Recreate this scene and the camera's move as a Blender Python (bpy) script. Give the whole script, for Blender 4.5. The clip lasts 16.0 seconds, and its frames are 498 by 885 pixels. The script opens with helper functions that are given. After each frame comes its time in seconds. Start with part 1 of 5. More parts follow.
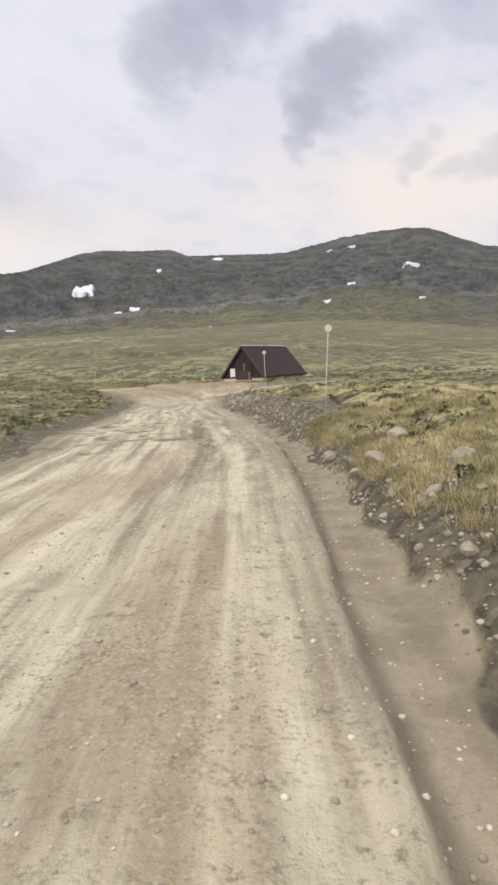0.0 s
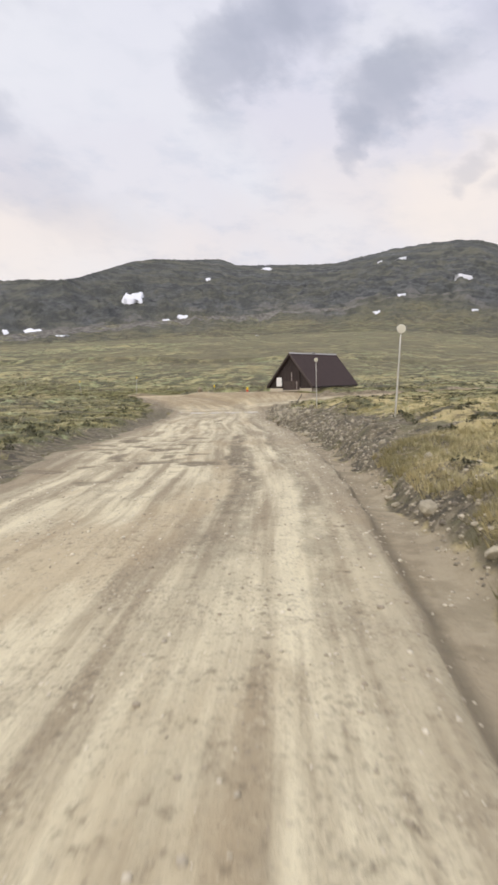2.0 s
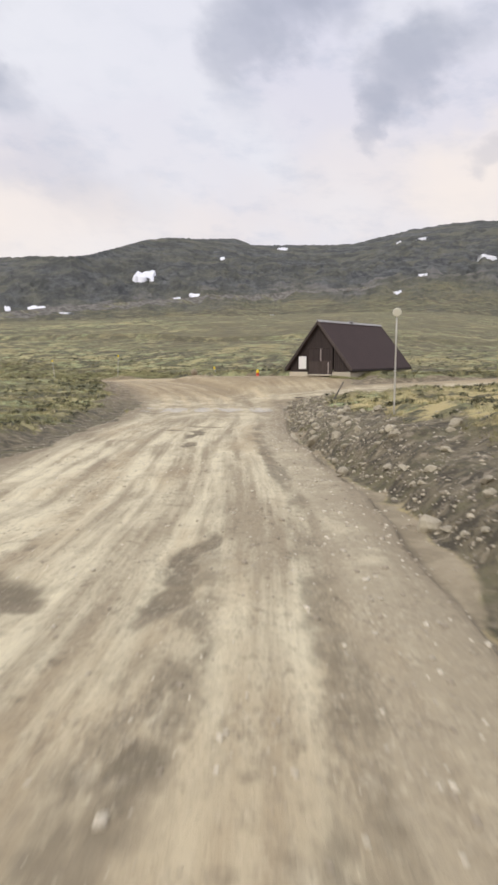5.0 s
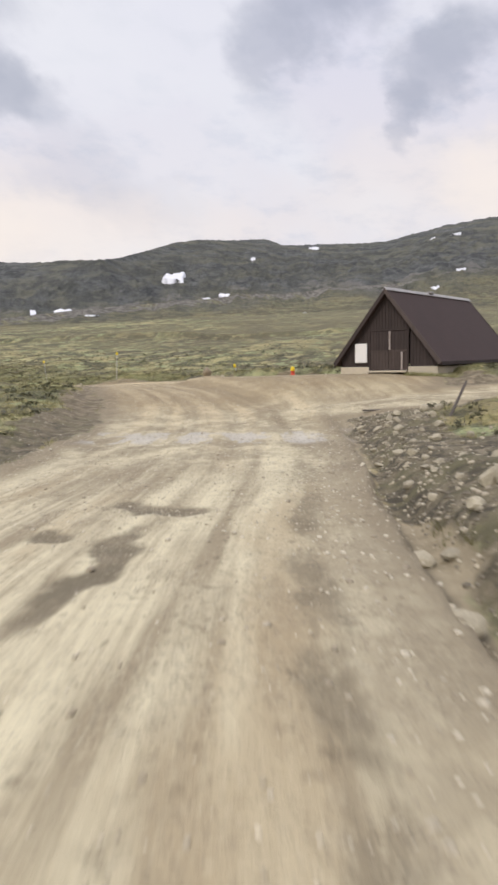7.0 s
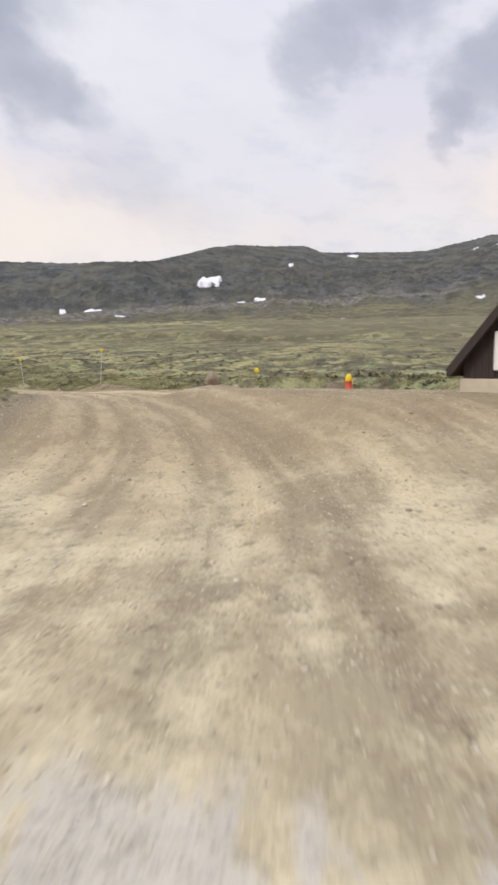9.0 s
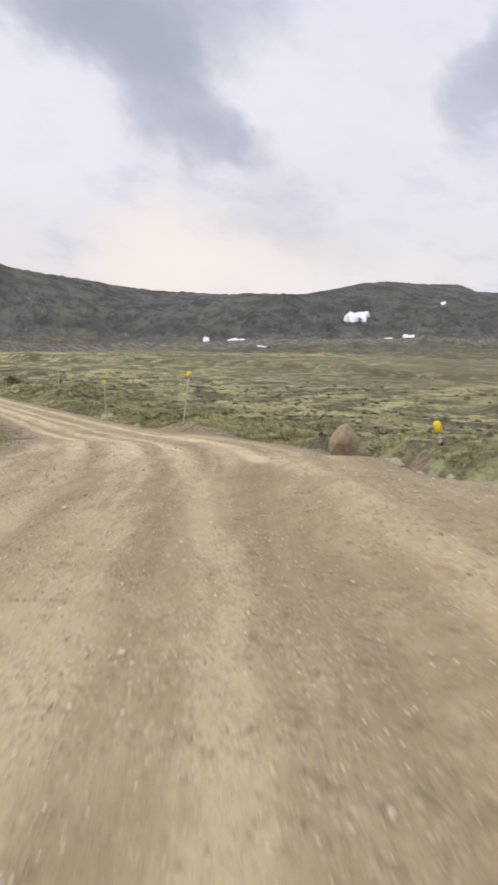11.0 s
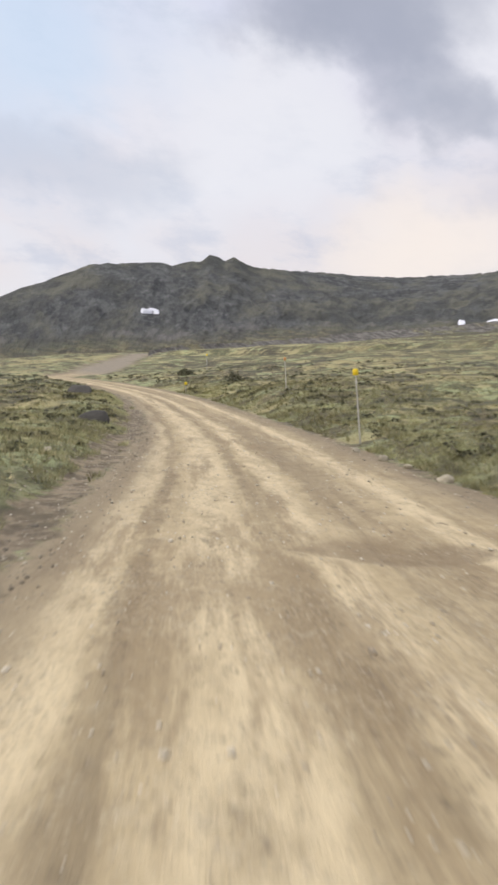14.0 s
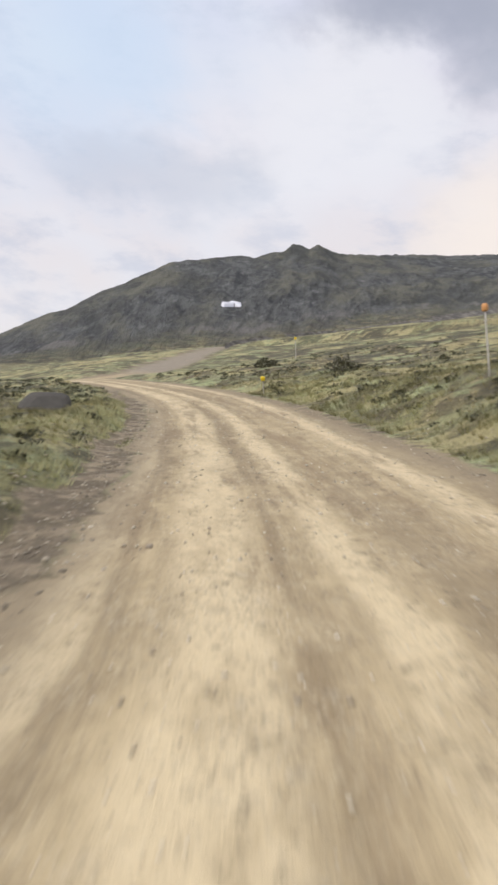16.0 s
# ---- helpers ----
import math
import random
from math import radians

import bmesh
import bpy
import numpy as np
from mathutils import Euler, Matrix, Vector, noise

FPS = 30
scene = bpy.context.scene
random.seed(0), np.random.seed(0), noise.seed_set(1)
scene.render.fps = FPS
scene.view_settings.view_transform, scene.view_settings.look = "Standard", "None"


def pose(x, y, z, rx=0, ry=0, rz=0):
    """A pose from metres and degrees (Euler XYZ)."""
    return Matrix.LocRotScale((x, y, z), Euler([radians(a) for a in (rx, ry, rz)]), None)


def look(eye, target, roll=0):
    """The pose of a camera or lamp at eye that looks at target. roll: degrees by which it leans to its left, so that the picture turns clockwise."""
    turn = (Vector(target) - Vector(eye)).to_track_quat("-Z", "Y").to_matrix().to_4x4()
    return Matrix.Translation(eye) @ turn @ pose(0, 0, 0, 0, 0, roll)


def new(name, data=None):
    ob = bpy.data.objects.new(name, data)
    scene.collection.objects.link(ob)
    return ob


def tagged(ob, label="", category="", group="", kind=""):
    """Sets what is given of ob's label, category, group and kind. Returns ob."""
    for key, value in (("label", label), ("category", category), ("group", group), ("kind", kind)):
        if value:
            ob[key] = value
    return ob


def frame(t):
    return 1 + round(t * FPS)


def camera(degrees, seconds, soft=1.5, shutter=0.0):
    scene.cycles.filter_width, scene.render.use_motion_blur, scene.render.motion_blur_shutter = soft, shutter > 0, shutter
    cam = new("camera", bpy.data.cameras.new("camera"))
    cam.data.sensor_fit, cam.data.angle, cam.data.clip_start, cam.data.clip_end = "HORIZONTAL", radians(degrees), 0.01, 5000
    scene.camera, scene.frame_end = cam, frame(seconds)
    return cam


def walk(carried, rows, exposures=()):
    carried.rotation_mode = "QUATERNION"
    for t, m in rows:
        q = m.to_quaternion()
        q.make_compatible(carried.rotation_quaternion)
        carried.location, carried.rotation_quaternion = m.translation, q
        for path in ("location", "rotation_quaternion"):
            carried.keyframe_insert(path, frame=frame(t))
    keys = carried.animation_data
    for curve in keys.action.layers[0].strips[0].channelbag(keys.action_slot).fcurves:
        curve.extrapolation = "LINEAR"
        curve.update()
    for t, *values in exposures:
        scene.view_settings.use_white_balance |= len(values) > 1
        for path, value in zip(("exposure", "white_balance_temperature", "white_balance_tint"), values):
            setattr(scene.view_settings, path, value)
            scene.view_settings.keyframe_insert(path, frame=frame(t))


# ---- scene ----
cam = camera(41.39, 16.0, soft=2.9, shutter=0.3)
# seconds, x, y, z, and the turn in degrees
PATH = [
    (0, 0.000, -0.000, -0.000, 83.31, 2.35, 0.00),
    (0.5, -0.036, 0.167, 0.024, 83.18, 1.34, 0.04),
    (1, -0.114, 1.048, -0.010, 83.81, 0.21, 0.78),
    (1.5, -0.139, 2.565, -0.067, 83.90, 0.54, 1.95),
    (2, -0.248, 5.021, -0.110, 84.25, 0.97, 3.94),
    (2.5, -0.411, 7.633, -0.139, 83.95, 2.05, 4.64),
    (3, -0.655, 10.549, -0.195, 84.44, 1.37, 3.91),
    (3.5, -0.782, 14.248, -0.252, 83.75, 1.22, 3.64),
    (4, -0.943, 18.742, -0.344, 83.84, 1.28, 3.72),
    (4.2, -1.030, 20.378, -0.385, 82.92, 0.79, 4.21),
    (5.2, -1.604, 28.644, -0.515, 82.73, 0.39, 5.32),
    (6.3, -2.365, 37.743, -0.856, 82.51, 0.50, 6.69),
    (6.5, -2.459, 39.388, -0.939, 82.88, 0.70, 6.89),
    (7, -2.971, 43.971, -1.066, 82.94, 1.38, 7.94),
    (7.5, -3.678, 48.481, -1.055, 82.54, 2.78, 7.77),
    (8, -4.037, 52.271, -1.221, 82.20, 2.58, 7.86),
    (8.2, -4.283, 53.999, -1.261, 82.62, 2.18, 7.88),
    (9.2, -5.384, 63.317, -1.278, 83.52, -0.94, 11.77),
    (10.3, -7.185, 72.898, -1.160, 84.51, -5.29, 16.52),
    (10.5, -7.692, 74.367, -1.124, 85.76, -5.55, 19.01),
    (11, -9.141, 77.766, -0.983, 86.04, -3.85, 23.02),
    (11.5, -10.907, 81.169, -0.837, 86.37, -2.25, 27.77),
    (12, -12.641, 84.253, -0.697, 86.14, -2.05, 30.53),
    (12.5, -14.574, 87.233, -0.614, 85.00, -2.17, 33.87),
    (13, -16.911, 90.361, -0.582, 85.17, -2.57, 37.36),
    (13.5, -19.874, 93.987, -0.706, 82.77, -1.73, 41.21),
    (14, -23.588, 97.679, -0.951, 84.45, -1.40, 43.99),
    (14.5, -27.706, 101.737, -1.120, 83.43, 0.77, 46.48),
    (15, -32.100, 105.686, -1.288, 82.71, 0.56, 48.69),
    (15.5, -37.067, 110.045, -1.309, 84.11, 1.20, 50.39),
    (16, -42.373, 114.539, -1.279, 84.07, 1.62, 51.57),
]
walk(cam, [(r[0], pose(*r[1:])) for r in PATH], exposures=[(0.0, 0.0), (16.0, 0.0)])


# ---- node helpers ----
class Net:
    """A node tree with short calls; numbers, colours and sockets may be mixed."""

    def __init__(self, tree):
        self.t = tree
        tree.nodes.clear()

    def node(self, kind, ins=(), out=0, operation="", clamp=False, smoothstep=False, feature="", attribute=""):
        n = self.t.nodes.new(kind)
        if operation:
            n.operation = operation
        if clamp:
            n.use_clamp = True
        if smoothstep:
            n.interpolation_type = "SMOOTHSTEP"
        if feature:
            n.feature = feature
        if attribute:
            n.attribute_name = attribute
        for k, v in (ins.items() if isinstance(ins, dict) else enumerate(ins)):
            if v is None:
                continue
            if isinstance(v, bpy.types.NodeSocket):
                self.t.links.new(v, n.inputs[k])
            else:
                n.inputs[k].default_value = v
        return n.outputs[out] if len(n.outputs) else n

    def m(self, op, a, b=None, c=None, clamp=False):
        return self.node("ShaderNodeMath", (a, b, c), operation=op, clamp=clamp)

    def mix(self, f, a, b):
        n = self.t.nodes.new("ShaderNodeMix")
        n.data_type = "RGBA"
        for sock, v in ((n.inputs[0], f), (n.inputs[6], a), (n.inputs[7], b)):
            if isinstance(v, bpy.types.NodeSocket):
                self.t.links.new(v, sock)
            else:
                sock.default_value = v if isinstance(v, (int, float)) else (*v, 1)[:4]
        return n.outputs[2]

    def ramp(self, x, lo, hi, a=0.0, b=1.0):
        return self.node("ShaderNodeMapRange", (x, lo, hi, a, b), smoothstep=True)

    def noise(self, vec, scale, detail=4.0, rough=0.55, out=0):
        return self.node("ShaderNodeTexNoise", {"Vector": vec, "Scale": scale, "Detail": detail, "Roughness": rough}, out)

    def voro(self, vec, scale, out=0, feature="F1"):
        return self.node("ShaderNodeTexVoronoi", {"Vector": vec, "Scale": scale}, out, feature=feature)

    def attr(self, name):
        return self.node("ShaderNodeAttribute", (), 2, attribute=name)

    def xyz(self, x, y, z):
        return self.node("ShaderNodeCombineXYZ", (x, y, z))

    def stretch(self, vec, sx, sy, sz):
        return self.node("ShaderNodeVectorMath", (vec, (sx, sy, sz)), operation="MULTIPLY")


def material(name, build):
    mat = bpy.data.materials.new(name)
    mat.use_nodes = True
    net = Net(mat.node_tree)
    colour, rough, height, metal, bump = build(net)
    ins = {"Base Color": colour if isinstance(colour, bpy.types.NodeSocket) else (*colour, 1), "Roughness": rough, "Metallic": metal}
    if height is not None:
        ins["Normal"] = net.node("ShaderNodeBump", {"Strength": bump[0], "Distance": bump[1], "Height": height})
    shader = net.node("ShaderNodeBsdfPrincipled", ins)
    net.node("ShaderNodeOutputMaterial", (shader,))
    return mat


def place(net):
    return net.node("ShaderNodeNewGeometry")


# ---- sky and light ----
SUN_AZ, SUN_EL = -150.0, 48.0
world = bpy.data.worlds.new("sky")
scene.world = world
world.use_nodes = True


def build_sky():
    n = Net(world.node_tree)
    ray = n.node("ShaderNodeTexCoord")
    tex = n.t.nodes.new("ShaderNodeTexSky")
    tex.sky_type, tex.sun_disc, tex.sun_elevation, tex.sun_rotation = "NISHITA", False, radians(SUN_EL), radians(SUN_AZ)
    sky = tex.outputs[0]
    sky = n.node("ShaderNodeVectorMath", (sky, (0.1, 0.1, 0.1)), operation="MULTIPLY")
    sep = n.t.nodes.new("ShaderNodeSeparateXYZ")
    n.t.links.new(ray, sep.inputs[0])
    x, y, z = sep.outputs
    az = n.m("MULTIPLY", n.m("ARCTAN2", x, y), 57.2958)
    el = n.m("MULTIPLY", n.m("ARCSINE", z), 57.2958)
    # the cloud deck thins out towards the horizon
    flat = n.xyz(n.m("ADD", n.m("MULTIPLY", az, 0.055), n.m("MULTIPLY", el, 0.02)), n.m("MULTIPLY", el, 0.07), 0.0)
    drift = n.noise(flat, 1.9, 4.0, 0.55, out=1)
    off = n.t.nodes.new("ShaderNodeSeparateXYZ")
    n.t.links.new(drift, off.inputs[0])
    curl = n.t.nodes.new("ShaderNodeSeparateXYZ")
    n.t.links.new(n.noise(flat, 6.5, 5.0, 0.6, out=1), curl.inputs[0])

    def bent(angle, k, far, near):
        a = n.m("MULTIPLY", n.m("SUBTRACT", off.outputs[k], 0.5), far)
        return n.m("ADD", angle, n.m("ADD", a, n.m("MULTIPLY", n.m("SUBTRACT", curl.outputs[k], 0.5), near)))

    az2, el2 = bent(az, 0, 10.0, 3.4), bent(el, 1, 8.5, 2.8)
    soft = n.noise(flat, 1.3, 3.0, 0.5)
    fine = n.noise(n.stretch(flat, 1.0, 1.6, 1.0), 3.4, 5.0, 0.6)
    base = n.mix(n.ramp(el, 4.0, 34.0), (0.82, 0.765, 0.775), (0.71, 0.72, 0.86))
    base = n.mix(n.ramp(soft, 0.42, 0.7), base, (0.80, 0.80, 0.86))
    base = n.mix(n.ramp(fine, 0.46, 0.72, 0.0, 0.6), base, (0.57, 0.60, 0.71))

    def puff(a, e, wa, we):
        dx = n.m("DIVIDE", n.m("SUBTRACT", az2, a), wa)
        dy = n.m("DIVIDE", n.m("SUBTRACT", el2, e), we)
        r = n.m("ADD", n.m("MULTIPLY", dx, dx), n.m("MULTIPLY", dy, dy))
        return n.ramp(r, 3.4, -0.2)

    def union(items):
        gap = 1.0
        for a, e, wa, we, k in items:
            gap = n.m("MULTIPLY", gap, n.m("SUBTRACT", 1.0, n.m("MULTIPLY", puff(a, e, wa, we), k * 0.78)))
        return n.m("SUBTRACT", 1.0, gap)

    warm = union([(15.3, 13.5, 6, 3.2, 0.95), (6, 14, 7, 3, 0.4), (-31, 11.5, 5, 4.0, 0.85), (-25.5, 9.5, 6, 3, 0.6), (-17, 10.5, 9, 2.6, 0.45)])
    base = n.mix(warm, base, (0.97, 0.865, 0.785))
    white = union([(-24, 23.5, 6, 4, 0.8), (-15, 26, 7, 4, 0.8), (-43, 20, 6, 5, 0.8), (-50, 20, 9, 6, 0.6), (-12, 18, 7, 4, 0.5)])
    base = n.mix(white, base, (0.85, 0.85, 0.90))
    blue = union([(-66, 25, 7, 6, 0.75), (-62, 15.5, 8, 2.5, 0.3), (-57, 27, 8, 4, 0.35)])
    base = n.mix(blue, base, (0.60, 0.75, 0.93))
    dark = union([(7.6, 22.1, 2.5, 1.9, 0.8), (5.7, 19.6, 1.0, 1.9, 0.65), (10.6, 23.4, 2.4, 1.7, 0.5), (-2.4, 26.4, 2.6, 2.2, 0.8), (-6.3, 24.2, 2.3, 1.7, 0.6), (1.6, 28, 3, 2.4, 0.7),
                  (14.2, 16.3, 1.2, 0.8, 0.4), (19.2, 14.5, 2.2, 0.8, 0.4), (18, 26.5, 4, 2.2, 0.45), (-31.4, 24, 3.2, 2.7, 0.85), (-27.4, 21.6, 2.4, 2.1, 0.8), (-24.6, 20.4, 2.2, 1.7, 0.5),
                  (-36.5, 26.8, 5, 2.6, 0.8), (-33, 29, 8, 3, 0.8), (-5.7, 22.3, 2, 3, 0.2), (-21, 15.6, 3.4, 2.4, 0.24), (-16.6, 12.4, 3.4, 2, 0.16), (-59, 16.5, 7, 2.2, 0.35), (-40, 28, 5, 2, 0.6)])
    base = n.mix(dark, base, (0.385, 0.41, 0.50))
    # an overcast sky is brighter overhead
    k = n.ramp(el, 30.0, 85.0, 1.0, 2.0)
    deck = n.node("ShaderNodeVectorMath", (base, n.xyz(k, k, k)), operation="MULTIPLY")
    both = n.mix(0.93, sky, deck)
    n.node("ShaderNodeOutputWorld", (n.node("ShaderNodeBackground", (both, 1.05)),))


build_sky()
sun = new("sun", bpy.data.lights.new("sun", "SUN"))
sun.data.energy, sun.data.angle, sun.data.color = 1.5, radians(14), (1.0, 0.93, 0.83)
sa, se = radians(SUN_AZ), radians(SUN_EL)
sun.matrix_world = look((0, 0, 60), (-math.sin(sa) * math.cos(se) * 9, -math.cos(sa) * math.cos(se) * 9, 60 - math.sin(se) * 9))

# ---- the lie of the land ----
CENTRE = (-15.0, 70.0)
# centre line of each gravel way: x, y, height, half width
ROAD = [(-2.0, -40, -1.8, 3.9), (-2.2, -12, -1.95, 3.9), (-2.35, 0, -2.0, 3.95), (-2.68, 18, -2.33, 4.1), (-3.65, 28, -2.52, 4.45), (-4.35, 38, -2.86, 4.4),
        (-5.9, 50, -3.13, 4.1), (-6.35, 58, -3.26, 4.05), (-7.4, 66, -3.27, 4.3), (-9.6, 75, -3.1, 4.6), (-13.5, 84, -2.72, 4.6), (-18.65, 95.15, -2.70, 4.6),
        (-26.6, 102.8, -3.08, 3.95), (-41.5, 115.6, -3.28, 3.7), (-55, 125.0, -3.05, 3.3), (-68, 132.5, -2.6, 3.2), (-82, 137.5, -2.0, 3.1), (-97, 139.5, -1.4, 3.0),
        (-113, 138, -1.5, 3.0), (-130, 132, -2.2, 3.0), (-150, 124, -3.0, 3.0)]
APRON = [(-5.0, 70.0, -3.0, 4.2), (-2.6, 76.0, -1.95, 4.4), (-5.0, 82.0, -1.95, 4.0), (-8.0, 86.3, -2.1, 4.0), (-12.0, 88.0, -2.08, 2.9), (-15.3, 94.0, -2.22, 1.5), (-19.3, 99.3, -2.48, 1.9), (-23.2, 103.6, -2.82, 2.2)]
BRANCH = [(-3.6, 69.6, -2.8, 3.4), (3.0, 69.0, -2.35, 4.0), (12, 74.0, -2.15, 3.8), (24, 84, -1.95, 3.2), (42, 100, -1.7, 2.8), (66, 118, -1.3, 2.6)]
UPPER = [(-102, 143, -1.3, 2.6), (-111, 153, -0.8, 3.2), (-125, 166, 0.6, 4.0), (-138, 181, 2.9, 3.0), (-147, 194, 4.6, 2.2), (-134, 214, 6.4, -2.5), (-112, 245, 9.6, -2.5), (-70, 285, 15.5, -2.5)]


def densify(line):
    pts = np.array(line, float)
    k = np.arange(len(pts))
    t = np.linspace(0, len(pts) - 1, (len(pts) - 1) * 4 + 1)
    i = np.clip(t.astype(int), 0, len(pts) - 2)
    f = (t - i)[:, None]
    p0, p1, p2, p3 = pts[np.clip(i - 1, 0, None)], pts[i], pts[i + 1], pts[np.clip(i + 2, None, len(pts) - 1)]
    return 0.5 * (2 * p1 + (p2 - p0) * f + (2 * p0 - 5 * p1 + 4 * p2 - p3) * f ** 2 + (3 * p1 - p0 - 3 * p2 + p3) * f ** 3)


WAYS = [densify(w) for w in (ROAD, APRON, BRANCH, UPPER)]


def smooth(x, lo, hi):
    q = np.clip((x - lo) / (hi - lo), 0, 1)
    return q * q * (3 - 2 * q)


def along(way, X, Y):
    """Distance outside the edge, height, lateral metres (right is positive) and metres along, of the nearest place on a way."""
    best = np.full(X.shape, 1e9)
    out = [np.zeros(X.shape) for _ in range(4)]
    run = 0.0
    for a, b in zip(way, way[1:]):
        ex, ey = b[0] - a[0], b[1] - a[1]
        ln = math.hypot(ex, ey)
        q = np.clip(((X - a[0]) * ex + (Y - a[1]) * ey) / ln ** 2, 0, 1)
        dx, dy = X - a[0] - q * ex, Y - a[1] - q * ey
        dist = np.hypot(dx, dy)
        hit = dist < best
        best = np.where(hit, dist, best)
        side = np.sign(dx * ey - dy * ex)
        for o, v in zip(out, (dist - (a[3] + q * (b[3] - a[3])), a[2] + q * (b[2] - a[2]), side * dist, run + q * ln)):
            o[hit] = v[hit] if isinstance(v, np.ndarray) else v
        run += ln
    return out


def hashed(i, j, seed):
    h = np.sin(i * 127.1 + j * 311.7 + seed * 74.7) * 43758.5453
    return h - np.floor(h)


def value_noise(x, y, seed=0):
    i, j = np.floor(x), np.floor(y)
    fx, fy = x - i, y - j
    fx, fy = fx * fx * (3 - 2 * fx), fy * fy * (3 - 2 * fy)
    a, b = hashed(i, j, seed), hashed(i + 1, j, seed)
    c, d = hashed(i, j + 1, seed), hashed(i + 1, j + 1, seed)
    return (a + (b - a) * fx) * (1 - fy) + (c + (d - c) * fx) * fy


def fractal(x, y, octaves=4, seed=0, gain=0.5):
    total, amp, norm = 0, 1.0, 0
    for k in range(octaves):
        total = total + amp * value_noise(x + 17.3 * k, y - 9.1 * k, seed + k)
        norm += amp
        amp *= gain
        x, y = x * 2.03, y * 2.03
    return total / norm


FOOT_AZ = [-180, -110, -75, -58, -50, -40, -30, -10, 6, 15, 24, 40, 90, 180]
FOOT_R = [260, 240, 200, 220, 250, 290, 330, 355, 370, 370, 370, 360, 300, 260]
FOOT_EL = [1.0, 1.0, 1.2, 1.5, 2.3, 2.9, 3.9, 4.6, 4.9, 4.6, 3.3, 2.0, 1.0, 1.0]


def polar(X, Y):
    dx, dy = X - CENTRE[0], Y - CENTRE[1]
    return np.hypot(dx, dy), np.degrees(np.arctan2(dx, dy))


# hollows worn into the road: x, y, width, length
HOLLOWS = [(-2.75, 33.9, 0.42, 3.4), (-2.1, 26.4, 0.42, 2.4), (-2.05, 24.3, 0.55, 1.3), (-1.95, 22.75, 0.6, 1.1), (-1.6, 23.15, 0.5, 0.4), (-4.5, 32.7, 1.2, 1.2),
           (-3.95, 29.8, 1.0, 0.8), (-4.55, 28.8, 1.2, 0.8), (-4.6, 26.9, 1.2, 0.9), (-4.1, 25.5, 0.8, 0.6), (-3.3, 24.8, 0.5, 0.9), (-2.85, 22.5, 0.8, 1.4),
           (-5.2, 46.6, 0.4, 1.8), (-5.55, 50.4, 0.5, 3.6), (-5.75, 53.3, 1.5, 0.7), (-6.6, 51.6, 0.7, 0.5), (-28.3, 104.9, 1.7, 1.0), (-27.4, 105.6, 1.2, 0.7)]


def puddles(X, Y):
    """How deep a place lies in one of the road's hollows, from 0 to 1."""
    deep = np.zeros(np.shape(X))
    wx, wy = (fractal(X / 0.7, Y / 0.7, 3, 61) - 0.5) * 0.7, (fractal(X / 0.7, Y / 0.7, 3, 62) - 0.5) * 0.9
    for x, y, w, l in HOLLOWS:
        r = ((X + wx - x) / (w / 2)) ** 2 + ((Y + wy - y) / (l / 2)) ** 2
        deep = np.maximum(deep, smooth(r, 1.9, 0.3))
    # a worn field of small hollows on the far side of the road
    field = smooth(fractal(X / 0.8, Y / 1.0, 3, 23), 0.56, 0.68) * smooth(Y, 16, 20) * smooth(Y, 39, 33) * smooth(X, -1.9 - 0.06 * (Y - 10), -3.1 - 0.06 * (Y - 10))
    return np.maximum(deep, 0.75 * field)


